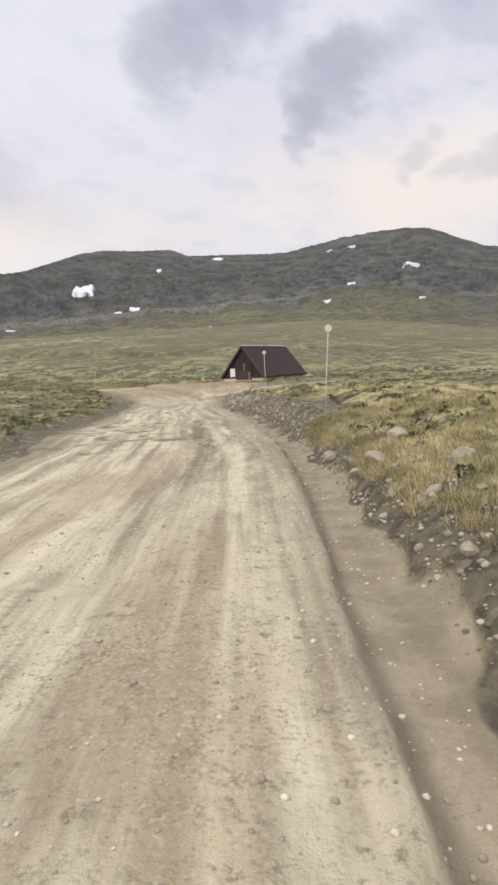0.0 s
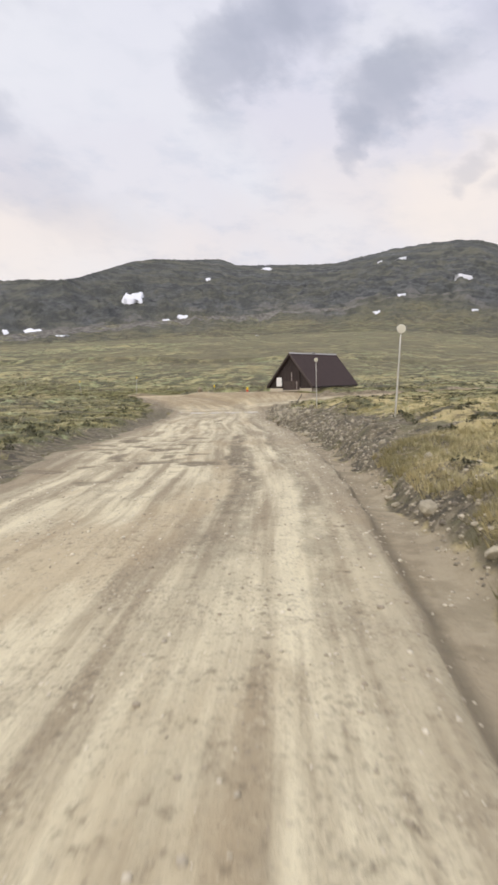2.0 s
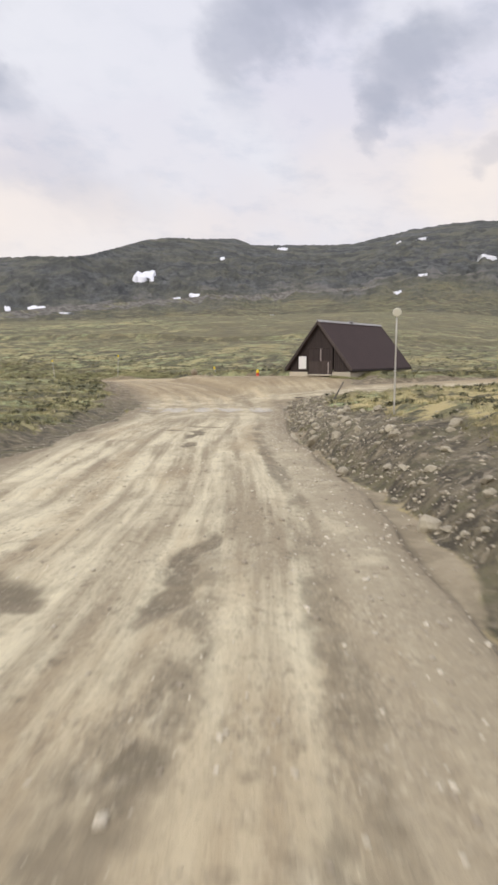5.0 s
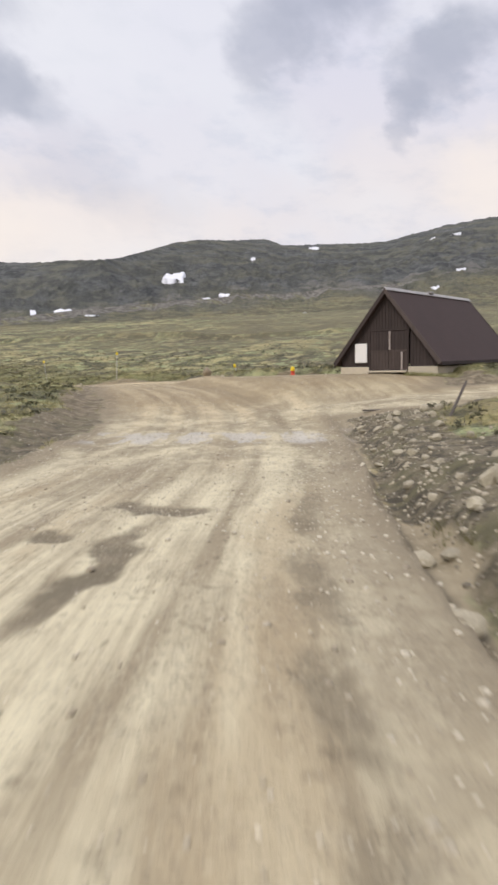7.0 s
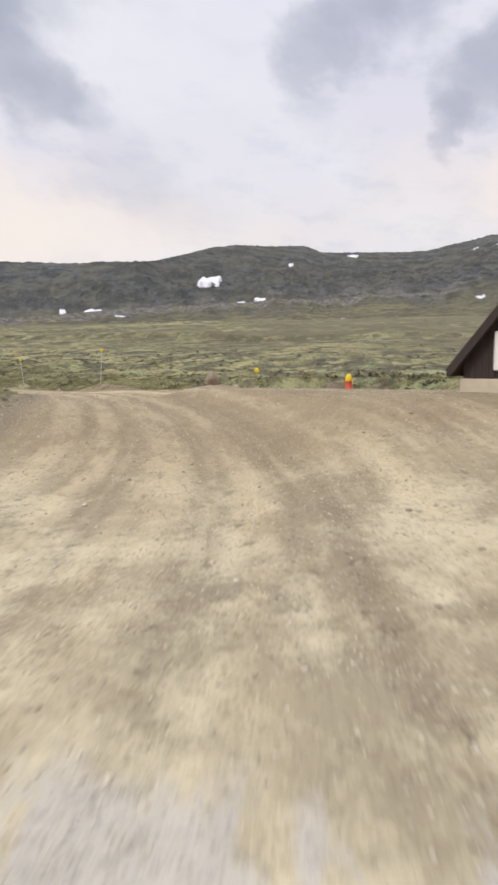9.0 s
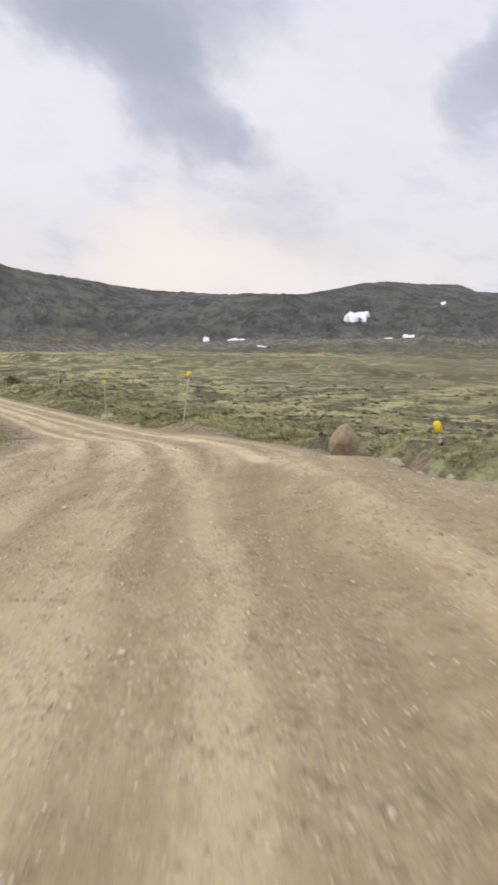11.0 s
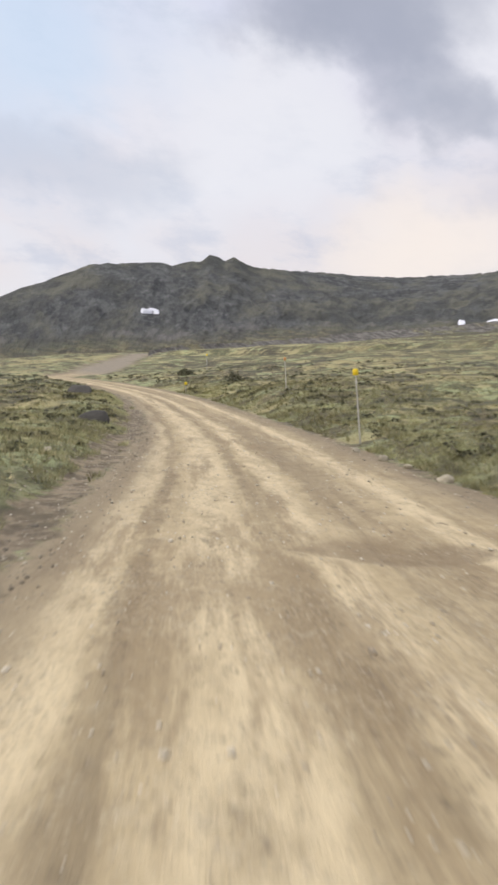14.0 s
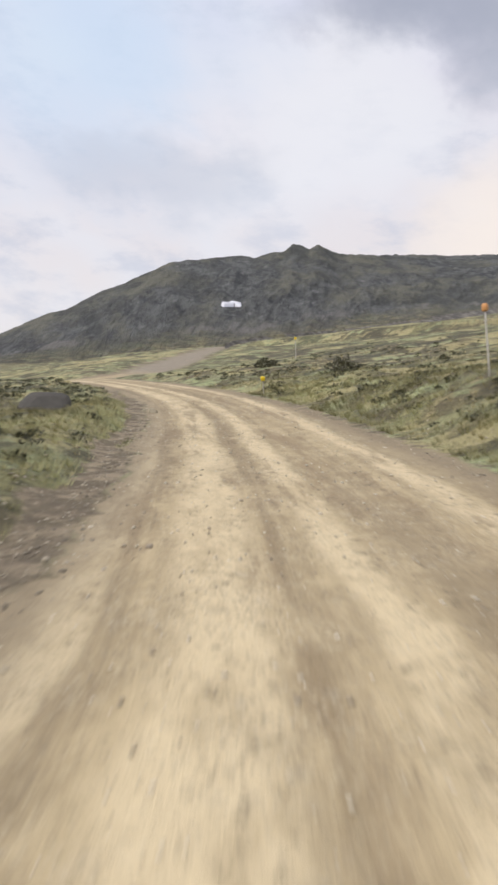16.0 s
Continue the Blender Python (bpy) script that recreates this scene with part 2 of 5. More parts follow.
def land(X, Y):
    """Height, and the shares of gravel and of bare soil, with the place on the road."""
    X, Y = np.asarray(X, float), np.asarray(Y, float)
    fields = [along(w, X, Y) for w in WAYS]
    d = np.min([f[0] for f in fields], axis=0)
    w = np.array([1.0 / (np.maximum(f[0] + 4.5, 0.3) ** 4) for f in fields])
    zr = (w * np.array([f[1] for f in fields])).sum(0) / w.sum(0)
    u, s = fields[0][2], fields[0][3]
    rho, az = polar(X, Y)
    slope = np.tan(np.radians(np.interp(az, FOOT_AZ, FOOT_EL)))
    rf = np.interp(az, FOOT_AZ, FOOT_R)
    # open moor: level by the road, then rising to the foot of the hills
    r0 = np.interp(az, [-92, -74, -50, -36], [28, 88, 88, 28])
    rise = slope * (rf - 28) / (rf - r0) * np.maximum(np.minimum(rho, rf * 1.05) - r0, 0) * smooth(rho, 22, 70)
    moor = -2.35 + rise
    near = np.exp(-np.maximum(d, 0) / 30.0)
    near = np.where(rho > 110, near * smooth(rho, 420, 110) * (d < 60), near)
    base = moor * (1 - near) + zr * near
    # banks beside the way
    right = (u > 0) & (Y < 69)
    hb = np.where(right, 0.85 + 0.25 * smooth(Y, 15, 28) - 0.38 * smooth(Y, 44, 56), 0.28)
    hb = np.where(right, hb * smooth(fields[2][0], -0.3, 3.0), hb)
    ditch = (X > -14.0) & (X < 1) & (Y > 88) & (Y < 101) & (X * 0.85 - Y * 0.53 < -44)
    hb = np.where(ditch, 0.55, hb)
    up = np.where(right, 0.55 * smooth(d, 0.0, 1.3) + 0.45 * smooth(d, 0.9, 4.2) * smooth(Y, 58, 46), smooth(d, 0.1, 2.3)) * hb
    mound = 0.9 * np.exp(-((X + 53) ** 2 + (Y - 133) ** 2) / 60.0) * smooth(d, 0, 4)
    rough = smooth(d, 0.0, 1.5)
    up = up - np.where(ditch, 0.75, np.where(right, 0.0, 0.10)) * np.exp(-((d - 0.8) / 0.45) ** 2)
    calm = np.where(right & (Y > 44), 0.32, 1.0)
    lump = calm * (fractal(X / 2.6, Y / 2.6, 3, 3) - 0.5) * 0.55 + (fractal(X / 14.0, Y / 14.0, 3, 8) - 0.5) * 1.0 * smooth(d, 2, 14) + np.where(right, (fractal(X / 0.9, Y / 0.9, 2, 5) - 0.5) * 0.35, 0)
    mound = mound + 0.62 * np.exp(-((X + 24.6) ** 2 + (Y - 107.4) ** 2) / 9.0) * smooth(d, -0.4, 0.3) + 0.34 * np.exp(-((X + 12.5) ** 2 + (Y - 91.7) ** 2) / 4.5)
    z = base + up + lump * rough + mound
    # worn wheel tracks, potholes and the graded crown
    inside = smooth(d, 0.6, -0.4)
    tracks = -0.035 * (np.exp(-((u - 0.9) / 0.35) ** 2) + np.exp(-((u - 2.7) / 0.35) ** 2) + np.exp(-((u + 1.3) / 0.35) ** 2) + np.exp(-((u + 2.9) / 0.35) ** 2))
    holes = -0.07 * smooth(fractal(X / 1.5, Y / 2.4, 2, 21), 0.60, 0.85) * smooth(Y, 66, 40)
    z = z + inside * (tracks + holes + (fractal(X / 0.8, Y / 0.8, 2, 31) - 0.5) * 0.05)
    ledge = (Y < 66) & (u > 0)
    lip = np.interp(Y, [4, 13, 20, 32, 46, 60], [-0.86, -0.64, -0.60, -0.58, -0.34, -0.22]) + (fractal(X / 1.1, Y / 1.1, 2, 17) - 0.5) * 0.22
    z = z - np.where(ledge, np.interp(Y, [0, 40, 48, 54, 62], [0.20, 0.20, 0.28, 0.26, 0.08]) * smooth(d - lip, -0.05, 0.08) * smooth(d, 0.5, 0.05), 0)
    z = z - inside * 0.055 * puddles(X, Y)
    edge = (fractal(X / 1.7, Y / 1.7, 3, 12) - 0.5) * 1.3
    gravel = smooth(d + edge, 0.35, -0.25)
    width = np.where(right, np.interp(Y, [0, 14, 22, 44, 62], [1.9, 2.1, 3.9, 4.2, 3.2]), np.where(ditch, 1.7, np.where(Y < 80, np.interp(Y, [55, 62, 76, 80], [2.1, 3.2, 3.0, 1.6]), np.where((u > 0) & (Y > 90), 0.45, 1.35))))
    soil = smooth(d + edge * 1.7 * smooth(d, 0.3, 1.2), width, width * 0.35) * (1 - gravel)
    return z, gravel, soil, u, s, d


def sheet_z(X, Y):
    """Height of the built ground sheet, between its own grid points."""
    X, Y = np.asarray(X, float), np.asarray(Y, float)
    i, j = np.clip(np.searchsorted(ys, Y) - 1, 0, len(ys) - 2), np.clip(np.searchsorted(xs, X) - 1, 0, len(xs) - 2)
    f, g = (Y - ys[i]) / (ys[i + 1] - ys[i]), (X - xs[j]) / (xs[j + 1] - xs[j])
    return (Z[i, j] * (1 - f) + Z[i + 1, j] * f) * (1 - g) + (Z[i, j + 1] * (1 - f) + Z[i + 1, j + 1] * f) * g


def ground_z(x, y):
    return float(sheet_z(x, y))


def grow(start, step, rate, stop):
    out, p = [], start
    while abs(p) < stop:
        step *= rate
        p += step
        out.append(p)
    return out


def mesh_object(name, verts, faces, mats=(), parent=None, smooth_faces=True):
    me = bpy.data.meshes.new(name)
    me.from_pydata(verts, [], faces)
    me.polygons.foreach_set("use_smooth", [smooth_faces] * len(me.polygons))
    for m in mats:
        me.materials.append(m)
    me.update()
    ob = new(name, me)
    ob.parent = parent
    return ob


def grid_mesh(name, P, rows, cols, mats):
    """A sheet of rows x cols points, given row by row."""
    me = bpy.data.meshes.new(name)
    me.vertices.add(rows * cols)
    me.vertices.foreach_set("co", P.astype(np.float32).ravel())
    i, j = np.meshgrid(np.arange(rows - 1), np.arange(cols - 1), indexing="ij")
    a = (i * cols + j).ravel()
    quad = np.stack([a, a + 1, a + cols + 1, a + cols], 1)
    me.loops.add(quad.size)
    me.loops.foreach_set("vertex_index", quad.ravel().astype(np.int32))
    me.polygons.add(len(quad))
    me.polygons.foreach_set("loop_start", np.arange(0, quad.size, 4, dtype=np.int32))
    me.polygons.foreach_set("use_smooth", np.ones(len(quad), bool))
    for m in mats:
        me.materials.append(m)
    me.update(calc_edges=True)
    return new(name, me)


def add_attr(ob, name, values):
    a = ob.data.attributes.new(name, "FLOAT", "POINT")
    a.data.foreach_set("value", np.asarray(values, np.float32).ravel())


# ---- materials ----
def moor_colours(n, p):
    """Grass, heather and moss in patches, at three scales."""
    wide = n.stretch(p, 1.0, 1.0, 0.3)
    a = n.noise(wide, 0.045, 5.0, 0.6)
    b = n.noise(wide, 0.33, 5.0, 0.62)
    c = n.noise(p, 2.4, 5.0, 0.65)
    col = n.mix(n.ramp(b, 0.36, 0.60), (0.098, 0.098, 0.046), (0.262, 0.250, 0.108))
    col = n.mix(n.ramp(a, 0.48, 0.59), col, (0.385, 0.330, 0.150))
    col = n.mix(n.ramp(n.noise(wide, 0.055, 5.0, 0.62), 0.49, 0.57, 0.0, 0.92), col, (0.108, 0.088, 0.048))
    col = n.mix(n.ramp(n.noise(wide, 0.42, 4.0, 0.6), 0.51, 0.63), col, (0.355, 0.390, 0.190))
    col = n.mix(n.ramp(c, 0.46, 0.68, 0.0, 0.85), col, (0.048, 0.045, 0.025))
    col = n.mix(n.ramp(n.noise(p, 0.9, 4.0, 0.6), 0.56, 0.67, 0.0, 0.6), col, (0.50, 0.425, 0.21))
    col = n.mix(n.ramp(n.noise(wide, 0.20, 5.0, 0.65), 0.50, 0.58, 0.0, 0.85), col, (0.072, 0.064, 0.036))
    col = n.mix(n.ramp(n.noise(n.stretch(wide, 1.0, 1.0, 1.0), 0.27, 5.0, 0.65), 0.55, 0.62, 0.0, 0.75), col, (0.48, 0.42, 0.20))
    fuzz = n.noise(p, 9.0, 6.0, 0.75)
    col = n.mix(n.ramp(fuzz, 0.48, 0.64, 0.0, 0.5), col, (0.050, 0.050, 0.026))
    col = n.mix(n.ramp(n.noise(p, 22.0, 4.0, 0.7), 0.56, 0.70, 0.0, 0.55), col, (0.48, 0.43, 0.24))
    return col, fuzz


def ground_build(n):
    p = place(n)
    gravel, soil, u, s, d = (n.attr(k) for k in ("gravel", "soil", "across", "down", "out"))
    sep = n.t.nodes.new("ShaderNodeSeparateXYZ")
    n.t.links.new(p, sep.inputs[0])
    grass, c = moor_colours(n, p)
    lush = n.m("MULTIPLY", n.ramp(d, 7.0, 1.5), n.m("MULTIPLY", n.ramp(sep.outputs[1], 66.0, 78.0), n.ramp(n.noise(p, 0.5, 5.0, 0.65), 0.46, 0.60)))
    grass = n.mix(n.m("MULTIPLY", lush, n.ramp(c, 0.60, 0.44, 0.05, 0.6)), grass, (0.375, 0.395, 0.200))
    straw = n.m("MULTIPLY", n.m("MULTIPLY", n.ramp(sep.outputs[1], 66.0, 56.0), n.ramp(u, 2.0, 4.0)), n.ramp(n.noise(p, 0.8, 5.0, 0.65), 0.44, 0.56, 0.0, 0.85))
    grass = n.mix(n.m("MULTIPLY", straw, n.ramp(d, 16.0, 8.0)), grass, (0.56, 0.455, 0.215))
    brow = n.m("MULTIPLY", n.ramp(d, 22.0, 58.0), n.ramp(n.noise(p, 0.05, 5.0, 0.65), 0.34, 0.60, 0.15, 0.75))
    grass = n.mix(brow, grass, (0.135, 0.115, 0.060))
    # gravel road: pale clay at first, sandy past the hut; streaks run with the wheels
    lanes = n.xyz(n.m("MULTIPLY", u, 1.5), n.m("MULTIPLY", s, 0.10), 0.0)
    streak = n.noise(lanes, 1.5, 4.0, 0.6)
    ribbon = n.noise(n.xyz(n.m("MULTIPLY", u, 2.2), n.m("MULTIPLY", s, 0.045), 7.0), 1.0, 5.0, 0.6)
    broad = n.noise(n.xyz(n.m("MULTIPLY", u, 0.5), n.m("MULTIPLY", s, 0.22), 3.0), 1.0, 4.0, 0.6)
    grit = n.noise(p, 14.0, 4.0, 0.7)
    mid = n.noise(p, 1.6, 5.0, 0.65)
    sandy = n.ramp(n.m("ADD", sep.outputs[1], n.m("MULTIPLY", mid, 10.0)), 62.0, 86.0)
    pale = n.mix(sandy, (0.700, 0.622, 0.420), (0.560, 0.442, 0.250))
    dull = n.mix(sandy, (0.330, 0.270, 0.172), (0.245, 0.184, 0.100))
    road = n.mix(n.ramp(n.m("ADD", n.m("ADD", n.m("MULTIPLY", streak, 0.40), n.m("MULTIPLY", ribbon, 0.35)), n.m("MULTIPLY", broad, 0.25)), 0.41, 0.57), dull, pale)
    rust = n.noise(n.xyz(n.m("MULTIPLY", u, 0.6), n.m("MULTIPLY", s, 0.12), 12.0), 1.0, 4.0, 0.6)
    road = n.mix(n.ramp(rust, 0.50, 0.64, 0.0, 0.6), road, (0.43, 0.335, 0.200))
    road = n.mix(n.ramp(mid, 0.52, 0.72, 0.0, 0.4), road, dull)
    first = n.ramp(sep.outputs[1], 64.0, 56.0)
    sway = n.m("MULTIPLY", n.m("SUBTRACT", n.noise(n.xyz(0.0, s, 0.0), 0.25, 3.0, 0.5), 0.5), 0.6)
    wander = n.m("ADD", u, sway)
    blotch = n.noise(n.xyz(n.m("MULTIPLY", u, 1.3), n.m("MULTIPLY", s, 0.55), 5.0), 1.0, 6.0, 0.70)
    torn = n.noise(p, 1.1, 6.0, 0.72)

    def groove(at, half, where, fray=0.9):
        return n.ramp(n.m("ADD", n.m("ABSOLUTE", n.m("SUBTRACT", where, at)), n.m("MULTIPLY", n.m("SUBTRACT", torn, 0.5), fray)), half, half * 0.35)

    spell = n.m("MULTIPLY", n.ramp(s, 47.0, 62.0, 0.15, 1.0), n.ramp(s, 80.0, 70.0, 0.06, 1.0))
    rut = n.m("MULTIPLY", n.m("MULTIPLY", groove(1.35, 0.46, wander), n.ramp(blotch, 0.38, 0.54, 0.2, 0.9)), spell)
    rut2 = n.m("MULTIPLY", groove(2.62, 0.30, wander, 0.5), n.m("MULTIPLY", n.ramp(blotch, 0.40, 0.56, 0.15, 0.72), n.ramp(s, 46.0, 64.0, 0.4, 1.0)))
    damp = n.ramp(n.m("ADD", n.attr("damp"), n.m("MULTIPLY", n.m("SUBTRACT", torn, 0.5), 1.3)), 0.15, 0.85)
    mud = n.m("MULTIPLY", n.m("MAXIMUM", n.m("MAXIMUM", rut, rut2), n.m("MULTIPLY", damp, 0.92)), first)
    scuff = n.m("MULTIPLY", n.m("MULTIPLY", n.ramp(blotch, 0.54, 0.64), n.ramp(torn, 0.46, 0.58)), n.m("MULTIPLY", first, 0.42))
    road = n.mix(scuff, road, (0.300, 0.248, 0.158))
    side = n.m("MULTIPLY", n.m("MULTIPLY", n.ramp(wander, 2.55, 2.95), n.ramp(sep.outputs[1], 10.0, 26.0, 0.35, 0.85)), n.ramp(torn, 0.34, 0.56, 0.45, 1.0))
    road = n.mix(n.m("MULTIPLY", side, first), road, (0.345, 0.288, 0.190))
    road = n.mix(mud, road, n.mix(n.ramp(torn, 0.40, 0.62), (0.150, 0.122, 0.076), (0.235, 0.190, 0.120)))
    second = n.m("MULTIPLY", sandy, 0.85)
    road = n.mix(n.m("MULTIPLY", sandy, 0.62), road, n.mix(n.ramp(torn, 0.38, 0.62), (0.365, 0.284, 0.160), (0.510, 0.408, 0.240)))
    # churned gravel before and round the dip
    churn = n.m("MULTIPLY", n.ramp(sep.outputs[1], 53.0, 61.0), n.ramp(sep.outputs[1], 76.0, 68.0))
    clod = n.noise(n.xyz(n.m("MULTIPLY", u, 0.75), n.m("MULTIPLY", s, 0.45), 21.0), 1.0, 6.0, 0.68)
    clay = n.mix(n.ramp(clod, 0.42, 0.60), (0.300, 0.248, 0.160), (0.680, 0.600, 0.400))
    clay = n.mix(n.ramp(torn, 0.55, 0.66, 0.0, 0.75), clay, (0.205, 0.168, 0.108))
    road = n.mix(n.m("MULTIPLY", churn, 0.72), road, clay)
    lat = n.m("ADD", n.attr("drift"), sway)
    for at, half in ((-2.5, 0.55), (-1.35, 0.40), (0.05, 0.66), (1.42, 0.36), (3.6, 0.42)):
        line = n.m("MULTIPLY", groove(at, half, lat), n.ramp(blotch, 0.64, 0.44, 0.25, 0.95))
        road = n.mix(n.m("MULTIPLY", line, second), road, (0.720, 0.588, 0.358))
    for at, half in ((-0.85, 0.20), (0.82, 0.28), (2.35, 0.58)):
        line = n.m("MULTIPLY", groove(at, half, lat), n.ramp(ribbon, 0.60, 0.44, 0.1, 0.6))
        road = n.mix(n.m("MULTIPLY", line, second), road, (0.235, 0.178, 0.100))
    road = n.mix(n.m("MULTIPLY", n.m("MULTIPLY", damp, second), 0.75), road, (0.215, 0.155, 0.086))
    worn = n.m("MULTIPLY", n.ramp(sep.outputs[1], 70.0, 78.0), n.ramp(sep.outputs[1], 96.0, 86.0))
    road = n.mix(n.m("MULTIPLY", worn, 0.5), road, (0.27, 0.205, 0.118))
    brown = n.m("MULTIPLY", n.ramp(n.noise(n.xyz(n.m("MULTIPLY", u, 0.9), n.m("MULTIPLY", s, 0.13), 9.0), 1.0, 5.0, 0.68), 0.51, 0.61), second)
    road = n.mix(n.m("MULTIPLY", brown, 0.7), road, (0.255, 0.185, 0.100))
    far = n.ramp(sep.outputs[1], 146.0, 158.0)
    road = n.mix(n.m("MULTIPLY", far, 0.85), road, (0.25, 0.215, 0.165))
    # pale silt left by standing water in the dip
    dip = n.ramp(n.m("ABSOLUTE", n.m("SUBTRACT", sep.outputs[1], 63.0)), 1.75, 1.0)
    silt = n.m("MULTIPLY", dip, n.ramp(n.noise(n.xyz(n.m("MULTIPLY", u, 1.25), n.m("MULTIPLY", s, 0.4), 2.0), 1.0, 4.0, 0.6), 0.46, 0.54))
    road = n.mix(n.m("MULTIPLY", silt, 0.72), road, (0.56, 0.53, 0.475))
    road = n.mix(n.ramp(grit, 0.58, 0.72, 0.0, 0.5), road, (0.62, 0.54, 0.37))
    road = n.mix(n.ramp(grit, 0.44, 0.30, 0.0, 0.45), road, (0.17, 0.14, 0.105))
    coarse = n.noise(n.stretch(p, 1.0, 1.0, 1.0), 5.5, 6.0, 0.75)
    road = n.mix(n.m("MULTIPLY", n.ramp(coarse, 0.54, 0.66), n.ramp(ribbon, 0.56, 0.44, 0.15, 0.7)), road, (0.150, 0.118, 0.072))
    chip = n.voro(p, 38.0, 1)
    chips = n.node("ShaderNodeRGBToBW", (chip,))
    patchy = n.ramp(n.noise(p, 0.8, 4.0, 0.65), 0.36, 0.62)
    road = n.mix(n.m("MULTIPLY", n.ramp(chips, 0.72, 0.86), n.m("MULTIPLY", patchy, 0.42)), road, (0.62, 0.54, 0.375))
    road = n.mix(n.m("MULTIPLY", n.ramp(chips, 0.32, 0.18), n.m("MULTIPLY", patchy, 0.42)), road, (0.135, 0.112, 0.080))
    cob = n.node("ShaderNodeRGBToBW", (n.voro(p, 9.0, 1),))
    road = n.mix(n.m("MULTIPLY", n.ramp(cob, 0.80, 0.88), n.m("MULTIPLY", patchy, 0.16)), road, (0.55, 0.49, 0.36))
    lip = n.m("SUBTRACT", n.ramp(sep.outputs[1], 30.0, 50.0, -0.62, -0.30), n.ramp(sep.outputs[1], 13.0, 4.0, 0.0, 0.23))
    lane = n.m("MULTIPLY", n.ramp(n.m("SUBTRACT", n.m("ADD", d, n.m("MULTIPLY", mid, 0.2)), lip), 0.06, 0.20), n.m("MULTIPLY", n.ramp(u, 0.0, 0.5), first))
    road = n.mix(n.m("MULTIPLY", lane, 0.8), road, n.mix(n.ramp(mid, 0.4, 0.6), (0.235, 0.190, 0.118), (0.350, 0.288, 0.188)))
    # shade under the ledge's step, painted as a dark line along its lip
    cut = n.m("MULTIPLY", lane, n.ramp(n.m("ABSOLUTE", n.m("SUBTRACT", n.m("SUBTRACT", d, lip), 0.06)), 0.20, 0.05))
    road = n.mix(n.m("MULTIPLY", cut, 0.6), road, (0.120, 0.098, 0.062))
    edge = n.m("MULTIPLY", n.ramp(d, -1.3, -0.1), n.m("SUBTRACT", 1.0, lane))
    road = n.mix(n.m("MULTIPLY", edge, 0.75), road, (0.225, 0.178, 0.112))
    earth = n.mix(n.ramp(n.noise(p, 2.2, 5.0, 0.7), 0.40, 0.64), (0.082, 0.069, 0.044), (0.225, 0.188, 0.116))
    earth = n.mix(n.ramp(n.voro(p, 7.0, 1), 0.62, 0.95, 0.0, 0.6), earth, (0.40, 0.335, 0.23))
    earth = n.mix(n.ramp(n.noise(p, 0.9, 5.0, 0.7), 0.47, 0.62, 0.0, 0.7), earth, (0.165, 0.150, 0.075))
    earth = n.mix(n.m("MULTIPLY", sandy, 0.75), earth, n.mix(n.ramp(n.noise(p, 1.7, 5.0, 0.7), 0.42, 0.62), (0.165, 0.128, 0.080), (0.390, 0.310, 0.200)))
    # the fray of grass over soil and soil over gravel
    frayed = n.m("ADD", soil, n.m("MULTIPLY", n.m("SUBTRACT", n.noise(p, 2.0, 4.0, 0.7), 0.5), 0.9))
    col = n.mix(n.ramp(frayed, 0.35, 0.6), grass, earth)
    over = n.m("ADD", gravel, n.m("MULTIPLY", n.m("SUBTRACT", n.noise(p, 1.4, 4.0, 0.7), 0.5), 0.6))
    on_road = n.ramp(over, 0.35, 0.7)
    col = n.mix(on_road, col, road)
    h = n.m("ADD", n.m("MULTIPLY", grit, 0.6), n.m("ADD", n.m("MULTIPLY", n.noise(p, 4.0, 5.0, 0.7), 1.0), n.m("ADD", n.m("MULTIPLY", chips, 0.25), n.m("MULTIPLY", n.m("MULTIPLY", c, n.m("SUBTRACT", 1.0, on_road)), 1.6))))
    return col, 0.95, h, 0.0, (0.75, 0.07)


